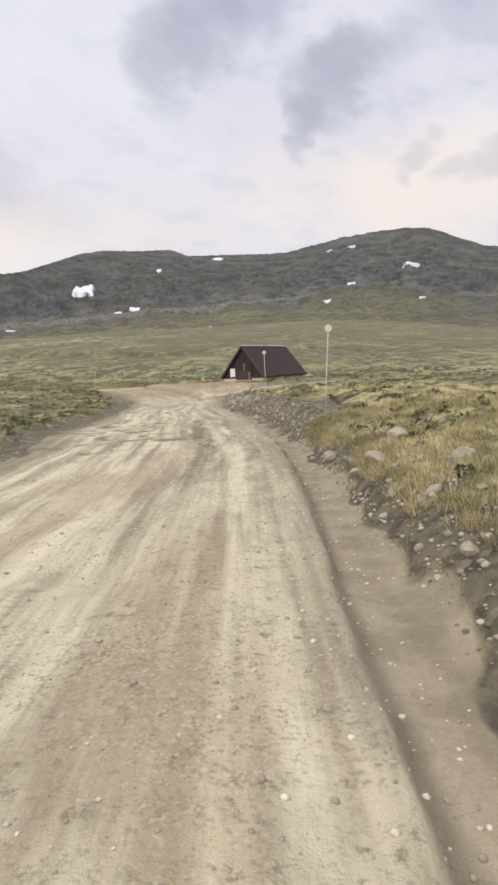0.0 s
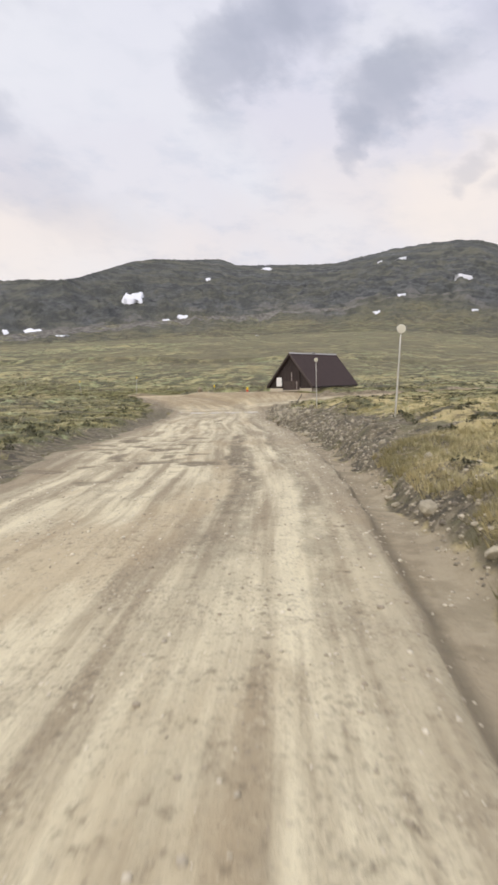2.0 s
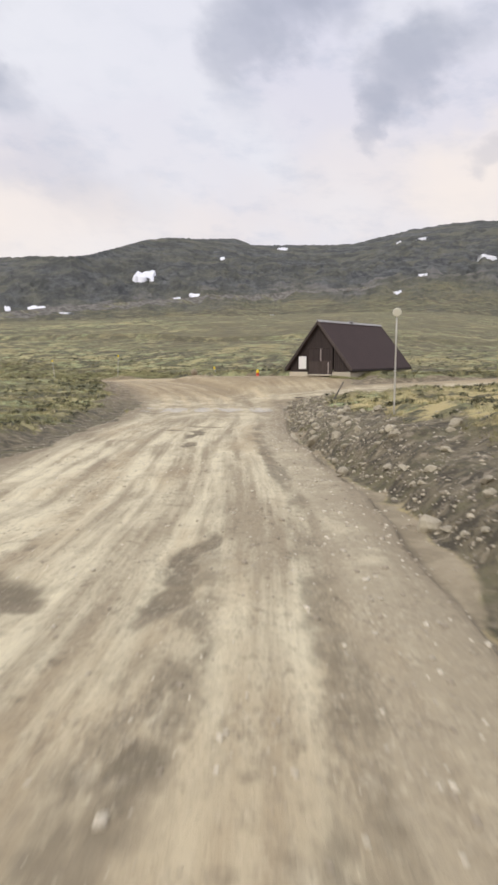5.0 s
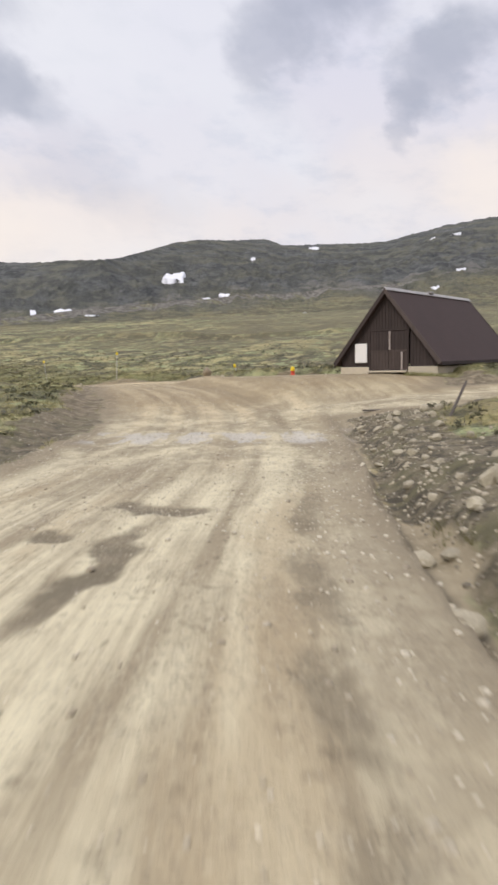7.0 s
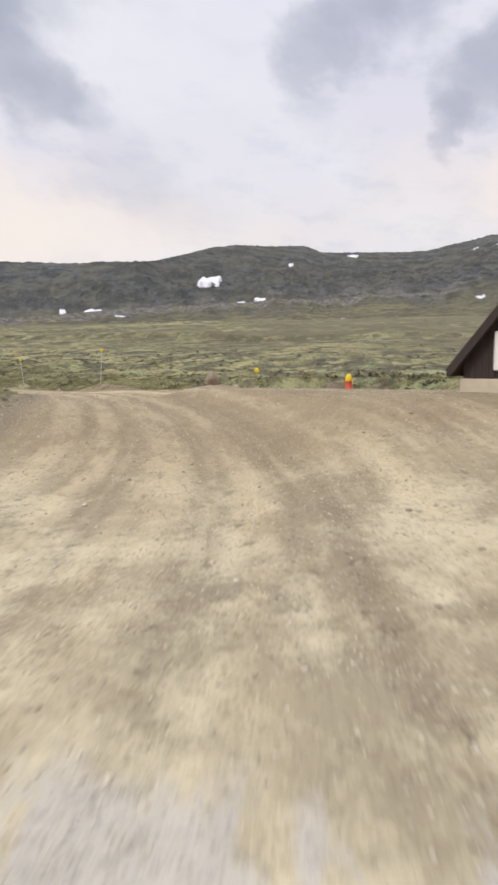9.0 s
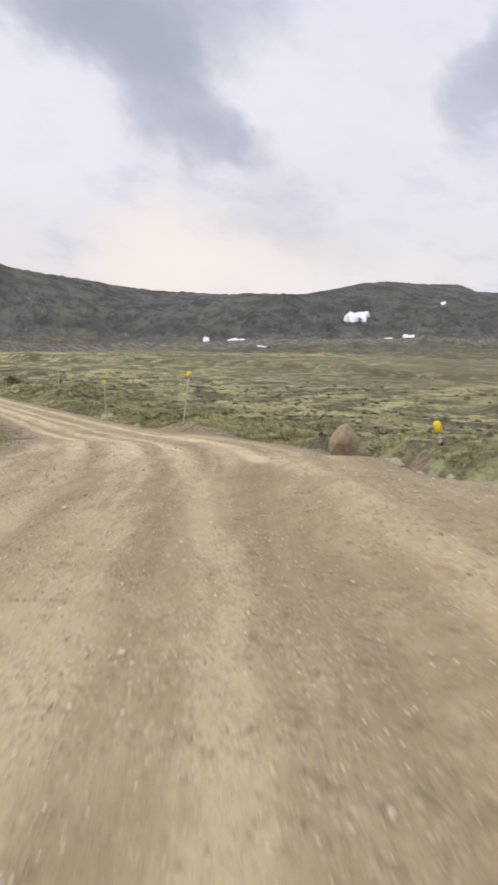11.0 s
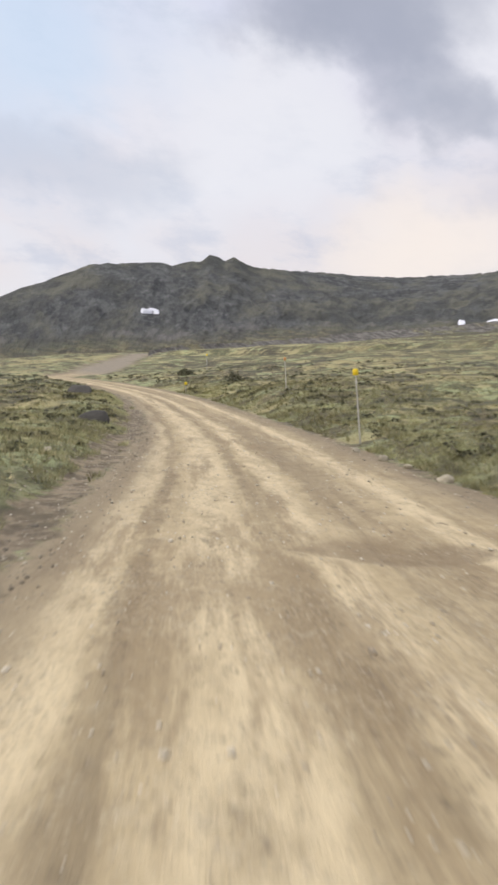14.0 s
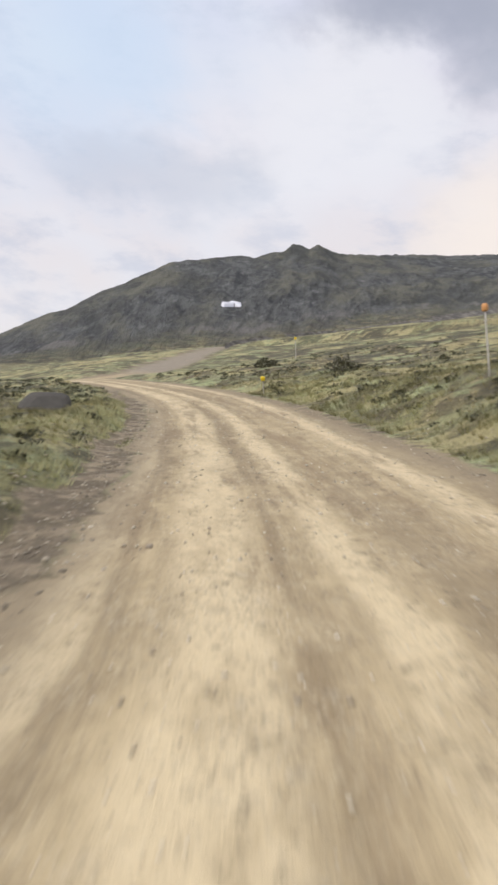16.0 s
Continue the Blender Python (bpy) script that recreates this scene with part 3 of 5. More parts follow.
def hill_build(n):
    # texture runs true on the face of the slope
    geo = place(n)
    cut = n.t.nodes.new("ShaderNodeSeparateXYZ")
    n.t.links.new(geo, cut.inputs[0])
    p = n.xyz(n.attr("sideways"), n.m("MULTIPLY", cut.outputs[2], 1.6), n.m("MULTIPLY", n.attr("outward"), 0.25))
    q = n.attr("climb")
    grass, c = moor_colours(n, n.stretch(geo, 0.5, 0.5, 0.5))
    grass = n.mix(0.42, grass, (0.128, 0.110, 0.060))
    rock = n.mix(n.ramp(n.noise(p, 0.05, 6.0, 0.75), 0.42, 0.60), (0.043, 0.046, 0.043), (0.118, 0.120, 0.110))
    rock = n.mix(n.ramp(n.noise(p, 0.13, 5.0, 0.75), 0.54, 0.68, 0.0, 0.7), rock, (0.205, 0.202, 0.19))
    rock = n.mix(n.ramp(n.noise(p, 0.09, 5.0, 0.75), 0.56, 0.66, 0.0, 0.8), rock, (0.034, 0.038, 0.040))
    moss = n.mix(n.ramp(n.noise(p, 0.03, 6.0, 0.7), 0.42, 0.60), (0.057, 0.059, 0.048), (0.132, 0.127, 0.092))
    high = n.mix(n.ramp(n.noise(p, 0.014, 6.0, 0.7), 0.43, 0.60), moss, rock)
    edge = n.m("ADD", q, n.m("MULTIPLY", n.m("SUBTRACT", n.noise(p, 0.012, 5.0, 0.65), 0.5), 0.30))
    col = n.mix(n.ramp(edge, -0.04, 0.20), grass, high)
    scree = n.m("MULTIPLY", n.ramp(n.m("ABSOLUTE", n.m("SUBTRACT", edge, 0.16)), 0.05, 0.01), n.ramp(n.noise(p, 0.03, 4.0, 0.6), 0.48, 0.62))
    col = n.mix(n.m("MULTIPLY", scree, 0.6), col, (0.20, 0.185, 0.165))
    h = n.m("ADD", n.noise(p, 0.06, 6.0, 0.7), n.m("MULTIPLY", n.noise(p, 0.3, 5.0, 0.7), 0.3))
    return col, 0.95, h, 0.0, (1.0, 7.0)


def plain(colour, rough, grain=8.0, spread=0.25, bump=0.3, metal=0.0, depth=0.01, dark=0.5):
    def build(n):
        p = n.node("ShaderNodeTexCoord", (), 3)
        a = n.noise(p, grain, 5.0, 0.65)
        b = n.noise(p, grain * 0.13, 4.0, 0.6)
        k = n.node("ShaderNodeObjectInfo", (), 5)
        v = n.m("ADD", n.m("MULTIPLY", a, 0.6), n.m("ADD", n.m("MULTIPLY", b, 0.4), n.m("MULTIPLY", n.m("SUBTRACT", k, 0.5), 0.25)))
        col = n.mix(n.ramp(v, 0.5 - spread, 0.5 + spread), tuple(c * dark for c in colour), colour)
        return col, rough, a, metal, (bump, depth)
    return build


def wood_build(colour, dark=0.5):
    def build(n):
        p = n.node("ShaderNodeTexCoord", (), 3)
        a = n.noise(n.stretch(p, 14.0, 14.0, 0.7), 1.0, 5.0, 0.65)
        b = n.noise(p, 0.9, 4.0, 0.6)
        k = n.node("ShaderNodeObjectInfo", (), 5)
        v = n.m("ADD", n.m("MULTIPLY", a, 0.55), n.m("ADD", n.m("MULTIPLY", b, 0.3), n.m("MULTIPLY", k, 0.15)))
        return n.mix(n.ramp(v, 0.3, 0.65), tuple(c * dark for c in colour), colour), 0.85, a, 0.0, (0.4, 0.006)
    return build


GROUND = material("moor_and_gravel", ground_build)
HILL = material("hillside", hill_build)


def track_build(n):
    p = place(n)
    grass, c = moor_colours(n, p)
    col = n.mix(n.ramp(n.noise(p, 0.35, 5.0, 0.7), 0.40, 0.62), (0.115, 0.106, 0.090), (0.255, 0.235, 0.195))
    return n.mix(n.ramp(n.noise(p, 0.06, 4.0, 0.6), 0.52, 0.64, 0.0, 0.6), col, grass), 0.95, c, 0.0, (1.0, 0.5)


TRACK = material("track_scree", track_build)
SNOW = material("old_snow", plain((0.86, 0.86, 0.88), 0.7, 0.4, 0.5, 0.3, depth=0.4, dark=0.8))
STONE = material("pale_stone", plain((0.50, 0.44, 0.315), 0.9, 7.0, 0.3, 0.6, depth=0.03, dark=0.55))
ROOF = material("dark_roof", wood_build((0.050, 0.029, 0.025), 0.7))
WALL = material("dark_boards", wood_build((0.052, 0.037, 0.033), 0.6))
DOORWOOD = material("door_boards", wood_build((0.085, 0.062, 0.053), 0.5))
GREYWOOD = material("pale_boards", wood_build((0.46, 0.39, 0.35), 0.65))
VERGE = material("verge_boards", wood_build((0.105, 0.080, 0.070), 0.6))
CAP = material("ridge_metal", plain((0.46, 0.43, 0.41), 0.55, 4.0, 0.3, 0.1, metal=0.2))
PLINTH = material("plinth_concrete", plain((0.66, 0.58, 0.44), 0.9, 5.0, 0.4, 0.4, depth=0.01, dark=0.72))
WHITE = material("white_board", plain((0.90, 0.88, 0.84), 0.5, 3.0, 0.5, 0.05, dark=0.92))
YELLOW = material("yellow_plastic", plain((0.96, 0.69, 0.02), 0.5, 6.0, 0.5, 0.05, dark=0.8))
ORANGE = material("faded_orange_plastic", plain((0.72, 0.36, 0.13), 0.6, 6.0, 0.5, 0.05, dark=0.75))
RED = material("red_plastic", plain((0.72, 0.09, 0.04), 0.5, 6.0, 0.5, 0.05, dark=0.7))
POLE = material("weathered_pole", wood_build((0.66, 0.63, 0.57), 0.7))
OLDPOST = material("old_post", wood_build((0.12, 0.10, 0.085), 0.55))
LIGHTDISC = material("pale_reflector", plain((0.78, 0.74, 0.60), 0.4, 6.0, 0.5, 0.05, dark=0.85))


def rubble_build(light, dull):
    def build(n):
        isle = n.node("ShaderNodeNewGeometry", (), 8)
        g = n.noise(place(n), 30.0, 3.0, 0.6)
        col = n.mix(n.ramp(isle, 0.2, 0.9), dull, light)
        return n.mix(n.ramp(g, 0.4, 0.6, 0.0, 0.4), col, tuple(c * 0.6 for c in dull)), 0.92, g, 0.0, (0.3, 0.004)
    return build


RUBBLE = material("bank_rubble", rubble_build((0.56, 0.49, 0.36), (0.17, 0.145, 0.105)))
PEBBLE = material("pale_pebbles", rubble_build((0.74, 0.67, 0.52), (0.36, 0.305, 0.22)))
GREYROCK = material("grey_brown_rock", plain((0.47, 0.385, 0.265), 0.9, 6.0, 0.35, 0.6, depth=0.03, dark=0.4))
BOULDER = material("dark_boulder", plain((0.095, 0.086, 0.070), 0.9, 5.0, 0.3, 0.6, depth=0.03, dark=0.5))


def grass_build(n):
    p = place(n)
    isle = n.node("ShaderNodeNewGeometry", (), 8)
    a = n.noise(n.stretch(p, 1.0, 1.0, 0.3), 0.16, 4.0, 0.6)
    col = n.mix(n.ramp(a, 0.40, 0.62), (0.185, 0.185, 0.080), (0.41, 0.365, 0.160))
    col = n.mix(n.m("MULTIPLY", isle, 0.5), col, (0.38, 0.33, 0.17))
    col = n.mix(n.ramp(isle, 0.55, 0.9, 0.0, 0.6), col, (0.085, 0.095, 0.040))
    return col, 0.8, None, 0.0, (0, 0)


def shrub_build(n):
    isle = n.node("ShaderNodeNewGeometry", (), 8)
    col = n.mix(isle, (0.040, 0.040, 0.022), (0.125, 0.120, 0.060))
    return col, 0.8, None, 0.0, (0, 0)


GRASS = material("moor_grass", grass_build)
SHRUB = material("dwarf_shrub", shrub_build)


def lush_build(n):
    isle = n.node("ShaderNodeNewGeometry", (), 8)
    a = n.noise(n.stretch(place(n), 1.0, 1.0, 0.3), 0.3, 4.0, 0.6)
    col = n.mix(n.ramp(a, 0.40, 0.60), (0.150, 0.152, 0.068), (0.420, 0.430, 0.215))
    return n.mix(n.m("MULTIPLY", isle, 0.55), col, (0.44, 0.37, 0.18)), 0.8, None, 0.0, (0, 0)


LUSH = material("verge_grass", lush_build)


def straw_build(n):
    isle = n.node("ShaderNodeNewGeometry", (), 8)
    a = n.noise(place(n), 0.7, 4.0, 0.6)
    col = n.mix(n.ramp(a, 0.40, 0.60), (0.38, 0.335, 0.165), (0.70, 0.60, 0.335))
    return n.mix(n.ramp(isle, 0.6, 0.95, 0.0, 0.7), col, (0.17, 0.145, 0.07)), 0.85, None, 0.0, (0, 0)


STRAW = material("dry_grass", straw_build)

# ---- ground sheet ----
xs = np.array(sorted(grow(-62.0, -0.4, 1.05, 4600)) + list(np.arange(-62.0, -7.01, 0.4)) + list(np.arange(-7.0, 5.0, 0.1)) + list(np.arange(5.0, 16.01, 0.4)) + grow(16.0, 0.4, 1.06, 4600))
ys = np.array(sorted(grow(-6.0, -0.5, 1.15, 4600)) + list(np.arange(-6.0, 66.0, 0.2)) + list(np.arange(66.0, 136.01, 0.4)) + grow(136.0, 0.4, 1.045, 4600))
GX, GY = np.meshgrid(xs, ys)
Z, gravel, soil, across, down, out = land(GX, GY)
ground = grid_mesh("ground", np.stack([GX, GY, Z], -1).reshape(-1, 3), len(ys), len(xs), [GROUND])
tagged(ground, "olive moor with a pale gravel road", "ground", kind="structure")
for key, val in (("gravel", gravel), ("soil", soil), ("across", across), ("down", down), ("out", np.clip(out, -9, 60)), ("damp", puddles(GX, GY)), ("drift", across - np.interp(GY, [84, 93], [0.0, -1.6]))):
    add_attr(ground, key, val)

# ---- hills ----
CREST = [(-180, 3.0), (-120, 2.5), (-90, 1.6), (-75, 1.8), (-67.7, 3.5), (-64.2, 5.05), (-63, 5.3), (-61.2, 6.3), (-59.6, 6.95), (-57.6, 7.8), (-55.5, 8.75), (-53, 8.95), (-50.2, 9.2), (-49.2, 8.98),
         (-48, 9.25), (-46.9, 9.45), (-46.3, 9.92), (-45.7, 9.85), (-45.0, 9.55), (-44.3, 9.82), (-43.6, 9.5), (-42.9, 9.12), (-40, 8.9), (-37.2, 8.8), (-34, 8.5),
         (-30, 8.42), (-25.2, 8.58), (-21.8, 8.9), (-18.5, 9.0), (-15.5, 9.75), (-13.8, 10.2), (-11.7, 10.45), (-9, 10.35), (-6, 10.35), (-4.4, 9.8), (-1.5, 9.75),
         (1.5, 9.7), (4, 9.7), (6.1, 10.15), (9, 10.7), (12.2, 11.0), (13.9, 11.05), (16, 10.9), (18.6, 9.8), (20.4, 9.06), (26, 8.3), (40, 7.0), (90, 4.0), (180, 3.0)]
RIDGE_AZ = [-180, -100, -75, -62, -45, -30, -20, -13, 0, 30, 90, 180]
RIDGE_R = [900, 560, 420, 480, 640, 1000, 740, 1500, 2300, 2500, 1400, 900]
CREST_K = [1, 1, 1, 1, 1, 1, 1, 0.988, 0.982, 0.980, 1, 1]


def hill(rho, az):
    el = np.interp(az, [c[0] for c in CREST], [c[1] for c in CREST])
    rf, rr = np.interp(az, FOOT_AZ, FOOT_R), np.interp(az, RIDGE_AZ, RIDGE_R)
    zf = -2.35 + np.tan(np.radians(np.interp(az, FOOT_AZ, FOOT_EL))) * (rf - 28)
    zr = -2.0 + np.tan(np.radians(el)) * rr * np.interp(az, RIDGE_AZ, CREST_K)
    q = (rho - rf) / (rr - rf)
    x, y = rho * np.sin(np.radians(az)), rho * np.cos(np.radians(az))
    body = np.clip(q, 0, 1)
    z = zf + (zr - zf) * (0.72 * body + 0.28 * body ** 2)
    z = np.where(q < 0, zf + q * (rr - rf) * 0.16, z)
    side = np.radians(az) * 760.0
    crag = np.abs(fractal(side / 40 + 300, rho / 110, 5, 40, 0.6) - 0.5) * -2 + 0.35
    bumps = (fractal(side / 15 + 300, rho / 45, 4, 50, 0.6) - 0.5)
    env = np.clip(body * (1 - body) * 4, 0, 1)
    z = z + env * (crag * 0.085 * (zr - zf) + bumps * 0.055 * (zr - zf)) + (fractal(x / 9, y / 9, 3, 60) - 0.5) * 0.012 * rr * 0.35 * smooth(q, 0.3, 1.0)
    z = np.where(q > 1, zr - (q - 1) * (rr - rf) * 0.25, z)
    return z, q


fine = np.arange(-78, 30, 0.11)
azs = np.concatenate([np.arange(-180, -78, 2.0), fine, np.arange(30, 180.1, 2.0)])
qs = np.concatenate([np.linspace(-0.12, 0.9, 86), np.linspace(0.91, 1.04, 20), [1.15, 1.4, 2.0]])
AZ, QQ = np.meshgrid(azs, qs, indexing="ij")
RF, RR = np.interp(AZ, FOOT_AZ, FOOT_R), np.interp(AZ, RIDGE_AZ, RIDGE_R)
RHO = RF + QQ * (RR - RF)
HZ, HQ = hill(RHO, AZ)
hills = grid_mesh("hillside", np.stack([CENTRE[0] + RHO * np.sin(np.radians(AZ)), CENTRE[1] + RHO * np.cos(np.radians(AZ)), HZ], -1).reshape(-1, 3), len(azs), len(qs), [HILL])
hills.data.flip_normals()
tagged(hills, "dark rocky fell with moss and scree", "hill", kind="structure")
add_attr(hills, "climb", HQ)
add_attr(hills, "sideways", np.radians(AZ) * 760.0)
add_attr(hills, "outward", RHO)


def on_hill(eye, az, el):
    """Where the line of sight from eye meets the hillside."""
    r = np.linspace(150, 3400, 6000)
    x, y = eye[0] + r * math.sin(radians(az)), eye[1] + r * math.cos(radians(az))
    rho, a = polar(x, y)
    z, q = hill(rho, a)
    k = int(np.argmax((z > eye[2] + r * math.tan(radians(el))) & (q > 0)))
    return x[k], y[k], r[k]


def hill_top(rho, az):
    """Height of the built hillside, between its own grid points."""
    q = (rho - np.interp(az, FOOT_AZ, FOOT_R)) / (np.interp(az, RIDGE_AZ, RIDGE_R) - np.interp(az, FOOT_AZ, FOOT_R))
    i, j = np.clip(np.searchsorted(azs, az) - 1, 0, len(azs) - 2), np.clip(np.searchsorted(qs, q) - 1, 0, len(qs) - 2)
    f, g = (az - azs[i]) / (azs[i + 1] - azs[i]), (q - qs[j]) / (qs[j + 1] - qs[j])
    return (HZ[i, j] * (1 - f) + HZ[i + 1, j] * f) * (1 - g) + (HZ[i, j + 1] * (1 - f) + HZ[i + 1, j + 1] * f) * g


def snow_patch(eye, az, el, wide, tall, seed):
    """A drift of old snow that fills a hollow of the slope, squarish and ragged at the rim."""
    rng = random.Random(seed)
    n, rings = 36, 8
    x, y, r0 = on_hill(eye, az, el)
    r2 = on_hill(eye, az, el + 0.12)[2]
    reach = (min(max((r2 - r0) / 0.12, 16.0), 260.0) if r2 > r0 else 120.0) * tall
    rim = [0.62 + 0.62 * rng.random() for _ in range(n)]
    rim = [(rim[i] * 2 + rim[i - 1] + rim[(i + 1) % n]) / 4 for i in range(n)]
    X, Y = [x], [y]
    edge = []
    for i, k in enumerate(rim):
        ca, sa = math.cos(math.tau * i / n), math.sin(math.tau * i / n)
        k /= max(abs(ca), abs(sa)) ** 0.75
        a = az + k * ca * wide / 2
        r = on_hill(eye, a, el + k * sa * tall / 2)[2]
        r = min(max(r, r0 - reach), r0 + reach)
        edge.append((eye[0] + r * math.sin(radians(a)), eye[1] + r * math.cos(radians(a))))
    for k in range(1, rings + 1):
        X += [x + (p - x) * k / rings for p, q in edge]
        Y += [y + (q - y) * k / rings for p, q in edge]
    X, Y = np.array(X), np.array(Y)
    low = hill_top(*polar(X, Y))
    fit = np.stack([X - x, Y - y, np.ones(len(X))], 1)
    level = fit @ np.linalg.lstsq(fit, low, rcond=None)[0]
    Zs = np.maximum(low + 0.4, level + np.percentile(low - level, 93) + 0.5)
    Zs[-n:] = low[-n:] - 0.5
    faces = [(0, 1 + i, 1 + (i + 1) % n) for i in range(n)]
    for k in range(rings - 1):
        for i in range(n):
            p, q = 1 + k * n + i, 1 + k * n + (i + 1) % n
            faces.append((p, p + n, q + n, q))
    ob = mesh_object("snow_patch", np.stack([X, Y, Zs], 1).tolist(), faces, [SNOW])
    return tagged(ob, "white patch of old snow on the fell", "snow", group="snow patches on the fell")


# eye, bearing, height angle, width and height in degrees of each patch
E0, E7, E11, E14 = (0, 0, 0), (-3.0, 44.0, -1.1), (-9.1, 77.8, -1.0), (-27.7, 101.7, -1.1)
SNOWS = [(E0, -13.62, 6.57, 2.06, 0.78),
         (E0, -9.51, 5.02, 1.08, 0.34),
         (E0, -7.25, 8.14, 0.49, 0.2),
         (E0, -2.31, 8.96, 1.08, 0.2),
         (E0, 8.88, 9.45, 0.98, 0.2),
         (E0, 13.81, 7.72, 1.47, 0.2),
         (E0, 8.9, 6.45, 0.88, 0.18),
         (E0, 6.88, 5.08, 0.83, 0.22),
         (E0, 14.68, 4.95, 0.59, 0.16),
         (E0, -10.84, 4.73, 0.78, 0.2),
         (E11, -27.03, 4.63, 0.64, 0.34),
         (E11, -24.43, 4.62, 1.75, 0.5),
         (E11, -22.0, 4.36, 1.6, 0.07),
         (E14, -52.65, 5.5, 1.8, 0.34),
         (E7, -3.09, 3.24, 0.39, 0.15),
         (E7, 7.36, 9.37, 0.59, 0.15)]
for i, (eye, az, el, w, h) in enumerate(SNOWS):
    snow_patch(eye, az, el, w * 0.9, h * 1.1, 100 + i)


def hill_track(points):
    """A rough track cut along the foot of the fell, banked up with scree on its lower side."""
    line = densify([(x, y, 0.0, 0.0) for x, y in points])
    line = densify(line)
    r = np.random.RandomState(77)
    rows = []
    rho, az = polar(line[:, 0], line[:, 1])
    dx, dy = (line[:, 0] - CENTRE[0]) / rho, (line[:, 1] - CENTRE[1]) / rho

    def top(k):
        X, Y = line[:, 0] + dx * k, line[:, 1] + dy * k
        h, q = hill(*polar(X, Y))
        return np.maximum(sheet_z(X, Y), np.where(q > -0.1, h, -99.0))

    n = len(line)
    crest = top(0.0)
    even = np.convolve(np.pad(crest, 8, mode="edge"), np.ones(17) / 17, mode="valid")
    full = np.minimum(1.0, np.arange(n) / 14.0)
    low = -6.0 + r.uniform(-16, -8, n) * full
    bed = np.maximum(even, crest - 0.8) + 0.15 + full * (1.9 + r.uniform(-0.15, 0.15, n))
    scarp = np.maximum(top(-7.5) - 0.2, (top(low) + bed * 1.6) / 2.6 + full * r.uniform(-0.3, 0.4, n))
    for k, z in ((low - 1.6, top(low - 1.6) - 0.8), (-5.0 - 2.5 * full, scarp), (-4.2, bed - 0.5 + r.uniform(-0.3, 0.2, n)), (-3.2, bed), (0.0, bed + 0.05), (3.0, bed - 0.05),
                 (4.4, np.maximum(top(4.4), bed) + 0.5 * full), (8.0, top(8.0) - 0.8)):
        rows.append(np.stack([line[:, 0] + dx * k, line[:, 1] + dy * k, z], 1))
    rows = np.stack(rows, 1).reshape(-1, 3)
    ob = grid_mesh("track", rows, n, 8, [TRACK])
    return tagged(ob, "grey scree-banked track along the foot of the fell", "track", kind="structure")


hill_track([(-145, 191), (-172, 228), (-200, 282), (-203, 340), (-178, 400), (-150, 460), (-103, 532), (-73, 581), (-22, 642), (71, 750)])

# ---- making things ----
def part(name, bm, mat, parent=None, label="", smooth_faces=False):
    me = bpy.data.meshes.new(name)
    bmesh.ops.recalc_face_normals(bm, faces=bm.faces)
    bm.to_mesh(me)
    bm.free()
    me.materials.append(mat)
    if smooth_faces:
        me.polygons.foreach_set("use_smooth", [True] * len(me.polygons))
    ob = new(name, me)
    ob.parent = parent
    if label:
        ob["label"] = label
    return ob


def box(x0, x1, y0, y1, z0, z1, bevel=0.0, bm=None):
    bm = bm or bmesh.new()
    c = bmesh.ops.create_cube(bm, size=1.0)["verts"]
    for v in c:
        v.co = Vector(((x0 + x1) / 2 + v.co.x * (x1 - x0), (y0 + y1) / 2 + v.co.y * (y1 - y0), (z0 + z1) / 2 + v.co.z * (z1 - z0)))
    if bevel:
        bmesh.ops.bevel(bm, geom=list({e for v in c for e in v.link_edges}), offset=bevel, segments=1, affect="EDGES")
    return bm


def prism(outline, y0, y1, bevel=0.0):
    """An outline in x and z, drawn out from y0 to y1."""
    bm = bmesh.new()
    a = [bm.verts.new((x, y0, z)) for x, z in outline]
    b = [bm.verts.new((x, y1, z)) for x, z in outline]
    bm.faces.new(a)
    bm.faces.new(b[::-1])
    for i in range(len(a)):
        j = (i + 1) % len(a)
        bm.faces.new((a[i], b[i], b[j], a[j]))
    if bevel:
        bmesh.ops.bevel(bm, geom=bm.edges[:], offset=bevel, segments=1, affect="EDGES")
    return bm


def lathe(profile, sides=12):
    """Radii and heights turned round z."""
    bm = bmesh.new()
    rings = [[bm.verts.new((r * math.cos(math.tau * k / sides), r * math.sin(math.tau * k / sides), z)) for k in range(sides)] for r, z in profile]
    for p, q in zip(rings, rings[1:]):
        for k in range(sides):
            bm.faces.new((p[k], p[(k + 1) % sides], q[(k + 1) % sides], q[k]))
    bm.faces.new(rings[0][::-1])
    bm.faces.new(rings[-1])
    return bm


def empty(name, m):
    ob = new(name)
    ob.matrix_world = m
    return ob


